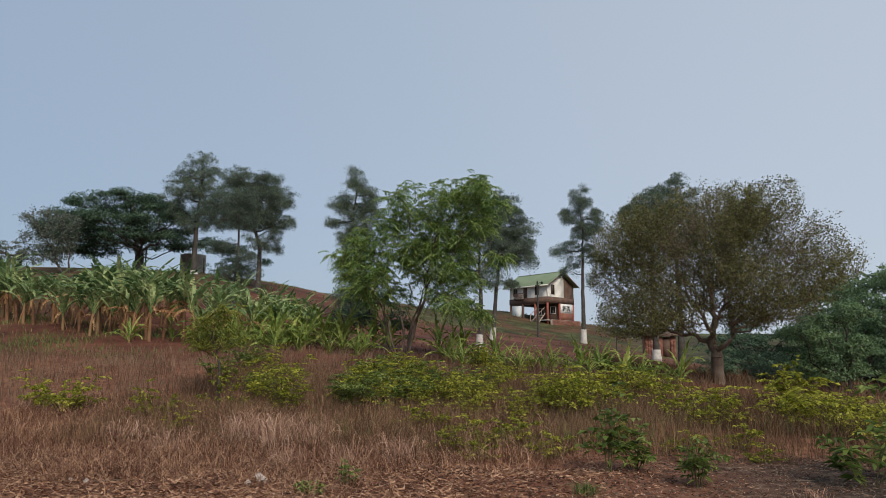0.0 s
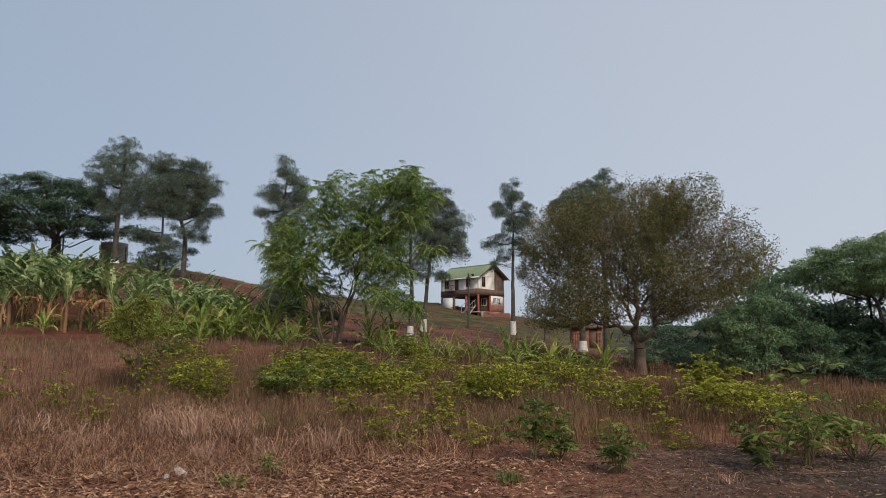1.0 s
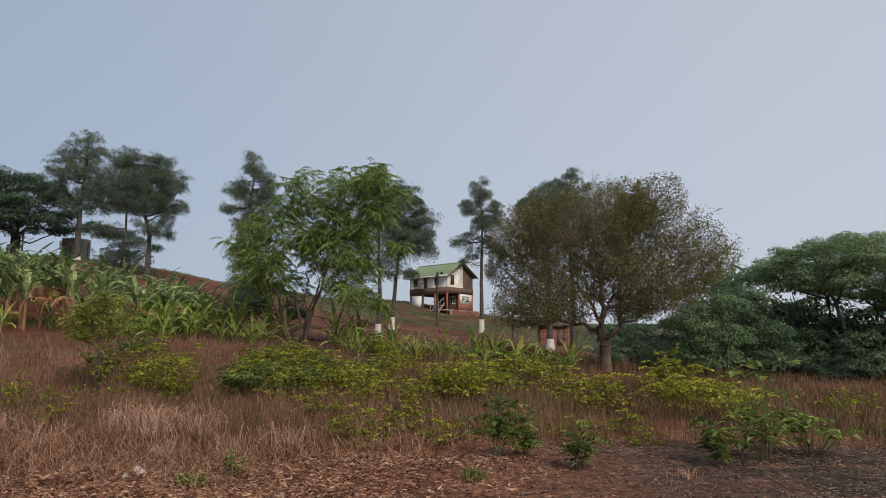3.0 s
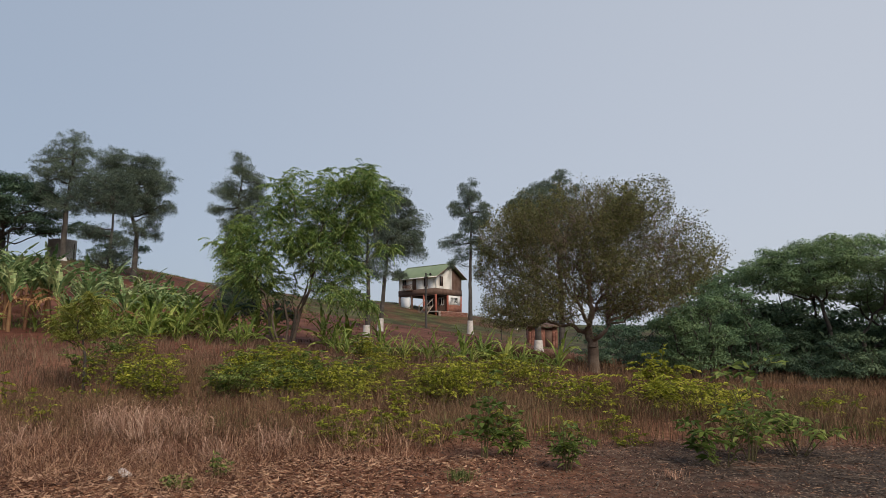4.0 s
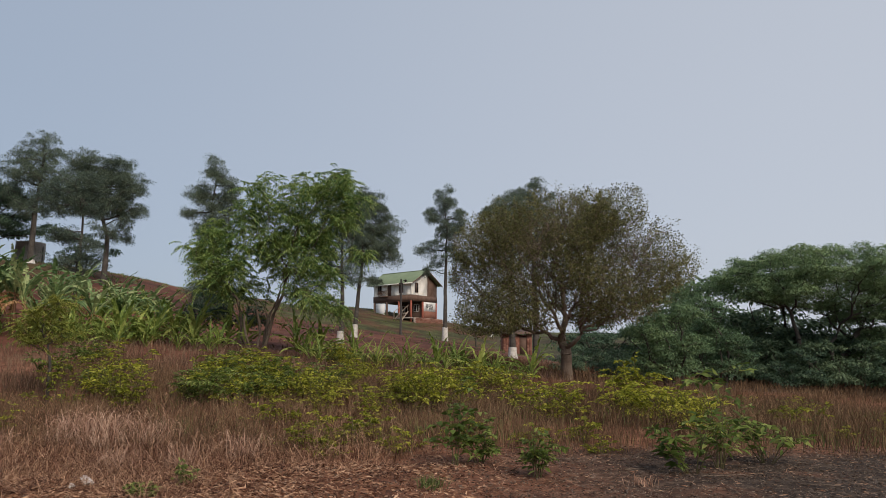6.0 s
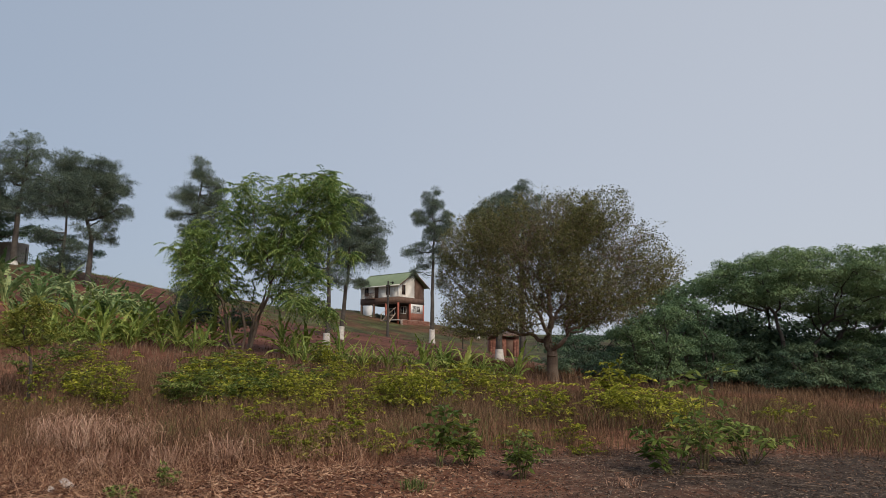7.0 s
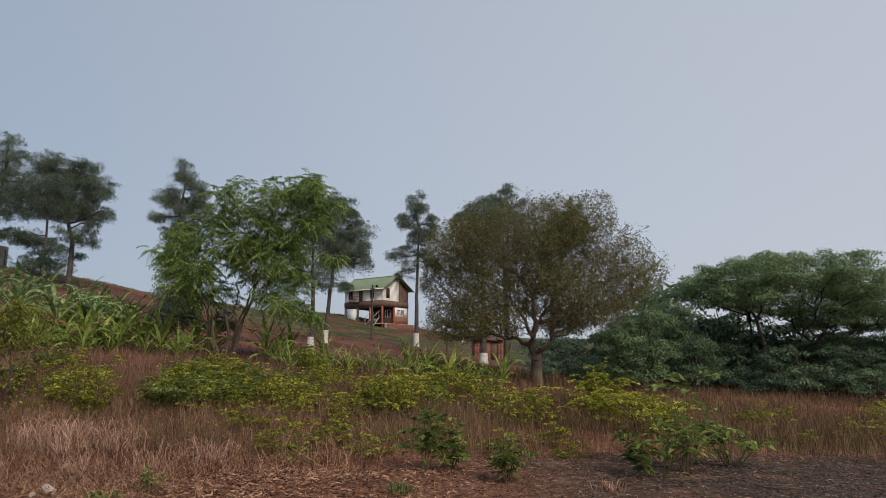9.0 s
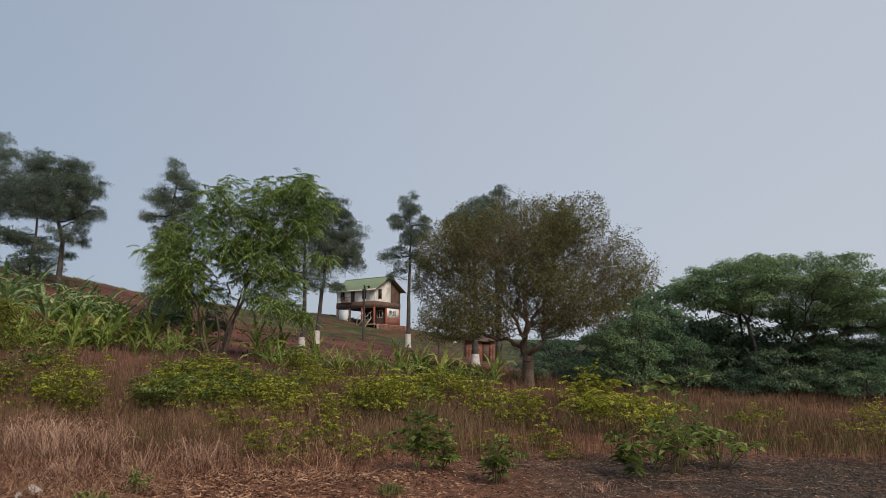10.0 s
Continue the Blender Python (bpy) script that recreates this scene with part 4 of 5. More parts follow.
    block("end_wall", L - 0.13, L, 0, W, FL, EH, M_BROWN)

    def window(x0, x1, z0, z1, wall, paint):
        win = new("window")
        win.parent = root
        for (a0, a1, c0, c1) in ((x0, x1, z0, z0 + 0.07), (x0, x1, z1 - 0.07, z1), (x0, x0 + 0.07, z0, z1), (x1 - 0.07, x1, z0, z1), ((x0 + x1) / 2 - 0.03, (x0 + x1) / 2 + 0.03, z0, z1)):
            b = Build()
            if wall[0] == "x":
                boxed(b, a0, a1, wall[1] - 0.06, wall[1] + 0.05, c0, c1)
            else:
                boxed(b, wall[1] - 0.06, wall[1] + 0.05, a0, a1, c0, c1)
            part("window_frame", b, paint, win)
        for k in range(2):
            b = Build()
            a0 = x0 + 0.07 + k * ((x1 - x0) / 2 - 0.04)
            a1 = a0 + (x1 - x0) / 2 - 0.10
            if wall[0] == "x":
                boxed(b, a0, a1, wall[1] + 0.0, wall[1] + 0.02, z0 + 0.07, z1 - 0.07)
            else:
                boxed(b, wall[1] + 0.0, wall[1] + 0.02, a0, a1, z0 + 0.07, z1 - 0.07)
            part("pane", b, M_GLASS, win)

    window(1.75, 2.5, FL + 0.38, EH - 0.12, ("x", 0.0), M_BROWN)
    window(6.3, 7.15, FL + 0.38, EH - 0.12, ("x", 0.0), M_BROWN)
    window(0.85, 1.65, FL + 0.38, EH - 0.12, ("y", 0.0), M_BROWN)
    block("lintel", -0.03, 0.10, 0.85, 1.65, EH - 0.12, EH, M_WHITE)
    block("door", 4.15, 5.05, 0.04, 0.10, FL, EH, M_BROWN, label="dark brown timber door")
    block("corner_trim", -0.06, 0.02, -0.06, 0.02, FL, EH, M_FRAME)
    # balcony in front of the door bay
    for k in range(9):
        block("baluster", 4.9 + k * 0.22, 4.95 + k * 0.22, -0.30, -0.25, FL, FL + 0.8, M_BROWN)
    block("handrail", 4.85, 6.75, -0.32, -0.23, FL + 0.8, FL + 0.88, M_BROWN)
    block("balcony_deck", 4.8, 6.8, -0.36, -0.06, FL - 0.14, FL, M_BROWN)
    # roof
    ov, ro = 0.75, 0.55
    drop = slope * ro
    for side in (-1, 1):
        b = Build()
        y0, y1 = (-ro, W / 2) if side < 0 else (W + ro, W / 2)
        n = 26
        xs = np.linspace(-ov, L + ov + 0.3, n * 4 + 1)
        wave = 0.018 * (np.arange(n * 4 + 1) % 4 == 0)
        lo = np.c_[xs, np.full(len(xs), y0), EH - drop + 0.12 + wave]
        hi = np.c_[xs, np.full(len(xs), y1), RH + 0.12 + wave]
        k = len(xs)
        idx = np.arange(k - 1)
        b.add(np.r_[lo, hi, lo - [0, 0, 0.06], hi - [0, 0, 0.06]],
              np.r_[np.c_[idx, idx + 1, idx + 1 + k, idx + k], np.c_[idx + 2 * k, idx + 3 * k, idx + 1 + 3 * k, idx + 1 + 2 * k], np.c_[idx, idx + 2 * k, idx + 2 * k + 1, idx + 1],
                    [[0, k, 3 * k, 2 * k]], [[k - 1, 3 * k - 1, 4 * k - 1, 2 * k - 1]]])
        part("roof_sheet", b, M_ROOF, root, "green corrugated metal roof")
        for xe in (-ov - 0.04, L + ov + 0.3):
            b = Build()
            b.add([(xe, y0, EH - drop - 0.08), (xe + 0.04, y0, EH - drop - 0.08), (xe + 0.04, y1, RH - 0.08), (xe, y1, RH - 0.08),
                   (xe, y0, EH - drop + 0.11), (xe + 0.04, y0, EH - drop + 0.11), (xe + 0.04, y1, RH + 0.11), (xe, y1, RH + 0.11)],
                  [(0, 1, 2, 3), (4, 7, 6, 5), (0, 4, 5, 1), (3, 2, 6, 7), (0, 3, 7, 4), (1, 5, 6, 2)])
            part("bargeboard", b, M_BROWN, root)
    block("ridge_cap", -ov, L + ov + 0.3, W / 2 - 0.12, W / 2 + 0.12, RH + 0.11, RH + 0.17, M_ROOF)
    block("fascia", -ov, L + ov + 0.3, -ro - 0.03, -ro, EH - drop - 0.06, EH - drop + 0.11, M_WHITE)
    # open ground floor on posts
    for (px, py) in ((0.1, 0.1), (2.6, 0.1), (5.2, 0.1), (L - 0.12, 0.1), (0.1, 2.9), (0.1, W - 0.1), (5.2, W - 0.1), (L - 0.12, W - 0.1)):
        block("post", px - 0.13, px + 0.13, py - 0.13, py + 0.13, -1.6, FL - 0.90, M_RED if px < 4 else M_BROWN)
    # ground-floor rooms: shaded back wall, bay with windows
    block("room_wall", 0.16, 5.4, 3.0, 3.15, -0.4, FL - 0.90, M_BROWN)
    block("room_wall", 0.02, 0.15, 3.05, W - 0.25, 0.75, FL - 0.90, M_FRAME, label="white-painted board wall")
    block("brick_wall", 0.0, 0.15, 3.05, W - 0.25, -0.4, 0.75, M_BRICK)
    block("side_wall", 0.15, L - 2.6, W - 0.15, W - 0.02, -0.4, FL - 0.90, M_BROWN)
    block("room_ceiling", 0.15, 5.3, 0.2, W - 0.2, FL - 0.95, FL - 0.91, M_DARK)
    window(3.4, 5.4, 0.95, 1.95, ("y", 0.02), M_FRAME)
    window(0.9, 2.0, 0.7, 1.9, ("x", 3.0), M_FRAME)
    window(3.3, 4.5, 0.5, 1.7, ("x", 3.0), M_FRAME)
    block("room_floor", -0.2, 5.5, -0.2, W, -0.55, -0.40, M_CONC)
    block("cross_beam", 0.1, L, 0.0, 0.2, FL - 1.05, FL - 0.905, M_BROWN)
    # white sheet closing the far bay
    b = Build()
    boxed(b, 5.55, 7.55, 0.05, 0.09, -0.35, 2.05)
    part("bay_panel", b, M_FRAME, root, "white panel between the posts")
    # stair with a cross-braced rail
    for k in range(7):
        block("tread", 0.5, 2.0, -1.7 + k * 0.22, -1.45 + k * 0.22, -0.9 + k * 0.2, -0.84 + k * 0.2, M_WOOD)
    for xs_ in (0.45, 2.0):
        b = Build()
        tube(b, [(xs_, -1.75, -1.1), (xs_, -0.1, 0.55)], (0.07, 0.07), 5)
        part("stringer", b, M_WOOD, root)
        b = Build()
        tube(b, [(xs_, -1.7, -1.2), (xs_, -1.7, 0.5)], (0.06, 0.06), 5)
        part("newel", b, M_WOOD, root)
        b = Build()
        tube(b, [(xs_, -1.7, 0.35), (xs_, -0.1, 1.5)], (0.05, 0.05), 5)
        part("handrail", b, M_WOOD, root)
    b = Build()
    tube(b, [(0.45, -1.72, 0.6), (2.0, -1.72, -0.9)], (0.06, 0.06), 5)
    part("cross_brace", b, M_WOOD, root)
    # brick plinth under the gable side
    plinth = Build()
    boxed(plinth, -0.72, -0.24, 0.2, W + 0.8, -2.2, -0.42)
    pl = part("plinth", plinth, M_MORTAR, root, "brick retaining plinth")
    bm = Build()
    boxed(bm, -0.02, 0.02, -0.15, 0.15, -0.06, 0.06)
    me = bm.mesh("brick", M_BRICK)
    for r in range(9):
        for c in range(20):
            yy = 0.36 + c * 0.33 + (0.16 if r % 2 else 0)
            if yy < W + 0.72:
                o = new("brick", me)
                o.parent = pl
                o.location = (-0.725, yy, -0.52 - r * 0.14)
    return root


house()


# ---------------------------------------------------------------- pole, tank, shed
def lamp_pole():
    root = thing("lamp_pole", -2.73, 85.0, 4.9, "slim dark lamp pole on the red slope", "lamp pole")
    b = Build()
    tube(b, [(0, 0, -0.4), (0.02, 0, 3), (0.0, 0, 6.85)], (0.15, 0.12, 0.09), 8)
    part("pole", b, M_POLE, root, smooth=True)
    b = Build()
    tube(b, [(-0.05, 0, 6.5), (0.3, 0, 6.72), (0.5, 0, 6.74)], (0.035, 0.035, 0.03), 6)
    part("arm", b, M_POLE, root)
    b = Build()
    tube(b, [(0.45, 0, 6.82), (0.47, 0, 6.78), (0.55, 0, 6.60), (0.56, 0, 6.55)], (0.03, 0.12, 0.14, 0.05), 8)
    part("lamp_head", b, M_DARK, root)
    b = Build()
    boxed(b, -0.25, 0.25, -0.09, 0.09, 6.3, 6.42)
    part("cross_arm", b, M_POLE, root)


lamp_pole()


def water_tank():
    root = thing("water_tank", -36.4, 67.9, 10.7, "round stained concrete water tank on the hilltop", "water tank")
    b = Build()
    z = np.array([-1.2, 0.0, 0.05, 0.7, 0.72, 1.4, 1.42, 2.10, 2.16, 2.16, 2.0, 2.0])
    r = np.array([1.24, 1.24, 1.22, 1.21, 1.23, 1.22, 1.24, 1.23, 1.25, 1.12, 1.10, 0.01])
    tube(b, np.c_[np.zeros(12), np.zeros(12), z + np.arange(12) * 1e-4], r, 36)
    part("tank_wall", b, M_CONC, root)
    b = Build()
    tube(b, [(1.26, -0.2, -0.6), (1.26, -0.2, 1.7), (1.26, -0.2, 1.78), (1.0, -0.2, 1.8)], (0.05,) * 4, 6)
    part("pipe", b, M_POLE, root)
    base = thing("brick_pier", -34.6, 67.2, 10.5, "low broken brick pier beside the tank", "brick pier")
    b = Build()
    boxed(b, -0.62, 0.62, -0.42, 0.42, -1.5, 0.26)
    core = part("core", b, M_MORTAR, base)
    b = Build()
    boxed(b, -0.11, 0.11, -0.03, 0.03, -0.045, 0.045)
    me = b.mesh("brick", M_BRICK)
    for k in range(9):
        for c in range(6):
            o = new("brick", me)
            o.parent = core
            o.location = (-0.55 + c * 0.24 - (0.1 if k % 2 else 0), -0.43, 0.2 - k * 0.11)
    post = thing("fence_post", -38.6, 63.0, label="thin dark post on the hilltop", category="post")
    b = Build()
    tube(b, [(0, 0, -0.3), (0.02, 0, 2.2)], (0.07, 0.06), 7)
    part("post", b, M_POLE, post)


water_tank()


def brick_shed():
    root = thing("brick_shed", 9.7, 78.0, None, "small red brick shed under the trees", "shed")
    w, d, h = 1.5, 1.3, 2.1
    for (x0, x1, y0, y1) in ((-w, 0.2, -d, -d + 0.2), (0.95, w, -d, -d + 0.2), (-w, -w + 0.2, -d + 0.2, d), (w - 0.2, w, -d + 0.2, d), (-w + 0.2, w - 0.2, d - 0.2, d)):
        b = Build()
        boxed(b, x0, x1, y0, y1, -0.5, h)
        wall = part("wall", b, M_BRICK, root, "red brick wall")
        if y0 == -d and y1 < 0:
            bb = Build()
            boxed(bb, -0.115, 0.115, -0.01, 0.01, -0.045, 0.045)
            me = bb.mesh("brick", M_BRICK)
            for r in range(14):
                for c in range(int((x1 - x0) / 0.25)):
                    o = new("brick", me)
                    o.parent = wall
                    o.location = (x0 + 0.13 + c * 0.25, y0 - 0.008, 0.0 + r * 0.115)
    # door takes brown instead of red: tree shade put into its colour
    b = Build()
    boxed(b, 0.22, 0.93, -d + 0.06, -d + 0.12, -0.1, h - 0.3)
    part("door", b, M_BROWN, root, "plank door, coloured dark brown in place of tree shade")
    b = Build()
    b.add([(-w - 0.4, -d - 0.4, h - 0.05), (w + 0.4, -d - 0.4, h - 0.05), (w + 0.4, d + 0.4, h + 0.6), (-w - 0.4, d + 0.4, h + 0.6),
           (-w - 0.4, -d - 0.4, h + 0.01), (w + 0.4, -d - 0.4, h + 0.01), (w + 0.4, d + 0.4, h + 0.66), (-w - 0.4, d + 0.4, h + 0.66)],
          [(0, 3, 2, 1), (4, 5, 6, 7), (0, 1, 5, 4), (2, 3, 7, 6), (1, 2, 6, 5), (0, 4, 7, 3)])
    part("roof", b, M_BROWN, root, "rusty brown sheet roof")


brick_shed()


def white_marker():
    root = thing("white_marker", 9.9, 110.0, None, "low white-painted marker block on the grass", "marker block")
    b = Build()
    tube(b, [(0, 0, -0.2), (0, 0, 0.0), (0, 0, 0.5), (0, 0, 0.62), (0, 0, 0.63)], (0.42, 0.40, 0.30, 0.24, 0.01), 4)
    part("block", b, M_LIME, root)


white_marker()


# ---------------------------------------------------------------- banana plants
def banana_leaf(rng, length, width, rise, curl, torn=0.35):
    """One arching blade: midrib and two rows of strips, some torn and drooping. It leaves the stem along +x."""
    n = 12
    t = np.linspace(0, 1, n + 1)
    ang = np.radians(rise) - np.radians(curl) * t ** 1.5
    seg = length / n
    px = np.concatenate([[0], np.cumsum(np.cos(ang[:-1]) * seg)])
    pz = np.concatenate([[0], np.cumsum(np.sin(ang[:-1]) * seg)])
    mid = np.c_[px, np.zeros(n + 1), pz]
    prof = width * 0.5 * np.clip(np.sin(np.pi * np.clip((t - 0.10) / 0.9, 0, 1) ** 0.75), 0, 1) ** 0.6
    b = Build()
    tube(b, mid, np.linspace(0.028, 0.006, n + 1), 4)
    nor = np.c_[-np.sin(ang), np.zeros(n + 1), np.cos(ang)]
    for s in (-1, 1):
        for k in range(1, n):
            dr = 0.25 + (rng.uniform(0.3, 1.1) if rng.rand() < torn else rng.uniform(-0.1, 0.15))
            w0, w1 = prof[k], prof[k + 1] if k + 1 < n else prof[n] + 0.005
            gap = 0.0 if rng.rand() > torn else 0.25 * seg
            a = mid[k]
            c = mid[k + 1] - (mid[k + 1] - mid[k]) * (gap / seg)
            adv = np.array([math.cos(ang[k]), 0, math.sin(ang[k])]) * 0.05
            e0 = a + [0, s * w0 * math.cos(dr), 0] + nor[k] * 0.15 * w0 - [0, 0, w0 * math.sin(dr)] + adv
            e1 = c + [0, s * w1 * math.cos(dr), 0] + nor[k] * 0.15 * w1 - [0, 0, w1 * math.sin(dr)] + adv
            b.add([a, c, e1, e0], [(0, 1, 2, 3)])
    return b


def banana(x, y, height, count, seed, label, size=1.0, dry=1, rise=(48, 86), long=(1.6, 2.4), stem_r=0.085, slim=1.0):
    rng = np.random.RandomState(seed + 500)
    root = thing("banana_plant", x, y, label=label, category="banana plant", group="banana plants")
    b = Build()
    lean = rng.uniform(-0.12, 0.12, 2)
    t = np.linspace(0, 1, 9)
    path = np.c_[lean[0] * t ** 2 * height, lean[1] * t ** 2 * height, -0.2 + t * (height + 0.2)]
    rad = stem_r * (1.15 - 0.65 * t) * (1 + 0.06 * np.sin(t * 40))
    tube(b, path, rad, 9)
    part("stem", b, M_STEM, root, "brown fibrous banana stem", smooth=True)
    for k in range(count):
        ln = rng.uniform(*long)
        bl = banana_leaf(rng, ln, ln * rng.uniform(0.09, 0.15) * slim, rng.uniform(*rise), rng.uniform(40, 140), torn=rng.uniform(0.15, 0.6))
        ob = part("leaf", bl, M_BANANA if height > 1.0 else M_BANLOW, root)
        ob.matrix_basis = pose(path[-1, 0], path[-1, 1], height - 0.05 - 0.03 * k, 0, 0, 137.5 * k + rng.uniform(-25, 25))
    for k in range(dry):
        bl = banana_leaf(rng, rng.uniform(0.9, 1.4), rng.uniform(0.16, 0.28), rng.uniform(-20, 25), rng.uniform(60, 110), torn=0.9)
        ob = part("dry_leaf", bl, M_BANDRY, root, "dry brown hanging leaf")
        ob.matrix_basis = pose(path[-2, 0], path[-2, 1], height * rng.uniform(0.72, 0.95), 0, 0, rng.uniform(0, 360))
    for k in range(2 if height > 1.0 else 0):
        # withered skirt that hangs down the stem
        bl = banana_leaf(rng, rng.uniform(0.7, 1.2), rng.uniform(0.12, 0.22), rng.uniform(-75, -35), rng.uniform(5, 40), torn=0.9)
        ob = part("dry_leaf", bl, M_BANDRY, root, "dry brown hanging leaf")
        ob.matrix_basis = pose(path[-2, 0], path[-2, 1], height * rng.uniform(0.7, 0.98), 0, 0, rng.uniform(0, 360))
    return root


kinds = [
    banana(-20.3, 29.6, 1.75, 11, 1, "banana plant with brown stem and torn green leaves"),
    banana(-17.6, 29.0, 1.9, 10, 2, "banana plant with hanging dry leaves", dry=2),
    banana(-15.3, 28.8, 1.55, 11, 3, "banana plant with upright green leaves", dry=1, rise=(60, 86)),
    banana(-12.8, 28.6, 1.2, 12, 4, "young banana plant with broad green leaves", dry=1),
    banana(-9.8, 29.2, 0.4, 12, 5, "low young banana plant, leaves from near the ground", dry=0, rise=(38, 88), long=(1.3, 1.9), stem_r=0.07),
    banana(-2.5, 26.4, 0.3, 15, 6, "clump of narrow arching green leaves on the slope", dry=0, rise=(50, 88), long=(1.0, 1.7), stem_r=0.06, slim=0.55),
]
rb = np.random.RandomState(77)
# front row on the slope
for i in range(36):
    x = -28.0 + i * 0.50 + rb.uniform(-0.3, 0.3)
    y = 28.8 + rb.uniform(-0.6, 1.6) + max(0.0, -x - 20) * 0.35
    k = kinds[rb.randint(0, 4) if x < -16 else rb.randint(2, 6)]
    copy_thing(k, put(x, y, rb.uniform(0, 360), rb.uniform(0.75, 1.1), 0.05, rb.uniform(-5, 5)))
    if rb.rand() < (0.2 if x < -16 else 0.7):
        copy_thing(kinds[4], put(x + rb.uniform(-0.4, 0.4), y - rb.uniform(0.2, 1.0), rb.uniform(0, 360), rb.uniform(0.45, 0.8), 0.02))
# second row higher up
for i in range(34):
    x = -34.0 + i * 0.68 + rb.uniform(-0.4, 0.4)
    y = 32.0 + rb.uniform(-1.0, 2.0) + max(0.0, -x - 20) * 0.3
    k = kinds[rb.randint(0, 4)]
    copy_thing(k, put(x, y, rb.uniform(0, 360), rb.uniform(0.62, 0.9), 0.05))
# scattered plants up to the ridge
for i in range(20):
    copy_thing(kinds[rb.randint(2, 5)], put(rb.uniform(-26.0, -12.0), rb.uniform(33.5, 38.5), rb.uniform(0, 360), rb.uniform(0.75, 1.05), 0.05))
# low plants round the many-stemmed tree
for x, y, s in ((-11.2, 31.0, 1.15), (-12.4, 32.6, 1.3), (-10.6, 29.4, 0.85), (-8.4, 27.4, 0.8), (-8.9, 29.0, 1.0), (-7.4, 27.0, 0.7), (-13.6, 31.0, 1.2), (-7.0, 29.2, 0.95),
                (-4.4, 27.3, 0.75), (-3.9, 28.2, 0.9), (-5.0, 29.6, 1.0), (-13.0, 27.6, 1.0), (-11.6, 28.4, 1.1), (-10.2, 28.0, 1.0), (-9.4, 30.4, 1.2), (-14.4, 28.0, 0.9), (-12.2, 30.0, 1.2), (-8.0, 30.6, 1.1), (-10.9, 26.6, 0.8)):
    copy_thing(kinds[4], put(x, y, rb.uniform(0, 360), s, 0.02))
# narrow-leaved clumps along the foot of the red slope
for i in range(22):
    x = -3.4 + i * 0.34 + rb.uniform(-0.15, 0.15)
    copy_thing(kinds[5] if rb.rand() < 0.75 else kinds[4], put(x, 25.8 + rb.uniform(-0.6, 0.6), rb.uniform(0, 360), rb.uniform(0.5, 0.85), 0.02))
for x, y, s in ((-12.0, 27.8, 0.9), (-10.2, 27.4, 0.8), (-8.8, 26.8, 0.75), (-7.6, 26.6, 0.8), (-4.0, 26.6, 0.8), (-13.4, 28.2, 0.9)):
    copy_thing(kinds[5], put(x, y, rb.uniform(0, 360), s, 0.02))


# ---------------------------------------------------------------- shrubs and saplings
def shrub(name, x, y, height, width, seed, leaf, label, category="shrub", stems=9, n=26, size=0.09, aspect=0.5, group="", up=0.5, start=0.25):
    """Thin woody stems with leaves along them."""
    rng = np.random.RandomState(seed + 900)
    root = thing(name, x, y, label=label, category=category, group=group)
    sb, lb = Build(), Build()
    for s in range(stems):
        a = rng.uniform(0, 2 * np.pi)
        r = width * math.sqrt(rng.uniform(0.02, 1))
        top = np.array([math.cos(a) * r, math.sin(a) * r, height * rng.uniform(0.45, 1.25) * (1.05 - 0.35 * (r / width) ** 2)])
        path = curve([math.cos(a) * 0.05, math.sin(a) * 0.05, -0.05], top, 7, rng, sag=0.12, wob=0.05)
        tube(sb, path[[0, 1, 3, 5, 6]], np.linspace(0.012, 0.004, 5), 3)
        arms = [path]
        for k in range(5):
            # side sprays that spread level, one over the other
            p = path[rng.randint(2, 7)]
            w = rng.uniform(0, 2 * np.pi)
            ln = rng.uniform(0.22, 0.5) * max(width, height) * 0.8
            br = curve(p, p + np.array([math.cos(w) * ln, math.sin(w) * ln, rng.uniform(-0.05, 0.2) * ln]), 5, rng, sag=0.12, wob=0.05)
            tube(sb, br[[0, 2, 4]], (0.006, 0.004, 0.002), 3)
            arms.append(br)
        for arm in arms:
            t = np.sort(rng.uniform(start, 1.0, n))
            idx = t * (len(arm) - 1)
            i0 = np.minimum(idx.astype(int), len(arm) - 2)
            ax = unit(arm[i0 + 1] - arm[i0])
            p = arm[i0] + (arm[i0 + 1] - arm[i0]) * (idx - i0)[:, None]
            sd = unit(np.cross(ax, [0, 0, 1.0]) + rng.normal(size=(n, 3)) * 0.15) * np.where(np.arange(n) % 2, 1, -1)[:, None]
            d = sd + ax * 0.6 + rng.normal(size=(n, 3)) * 0.3 + [0, 0, up - 0.5]
            cards(lb, p, d, rng.normal(size=(n, 3)) * 0.35 + [0, 0, 1.0] + sd * 0.3, rng.uniform(0.6, 1.25, n) * size, rng.uniform(0.8, 1.2, n) * size * aspect)
    part("branchwork", sb, M_TWIG, root, kind="stuff")
    part("foliage", lb, leaf, root, kind="stuff")
    return root


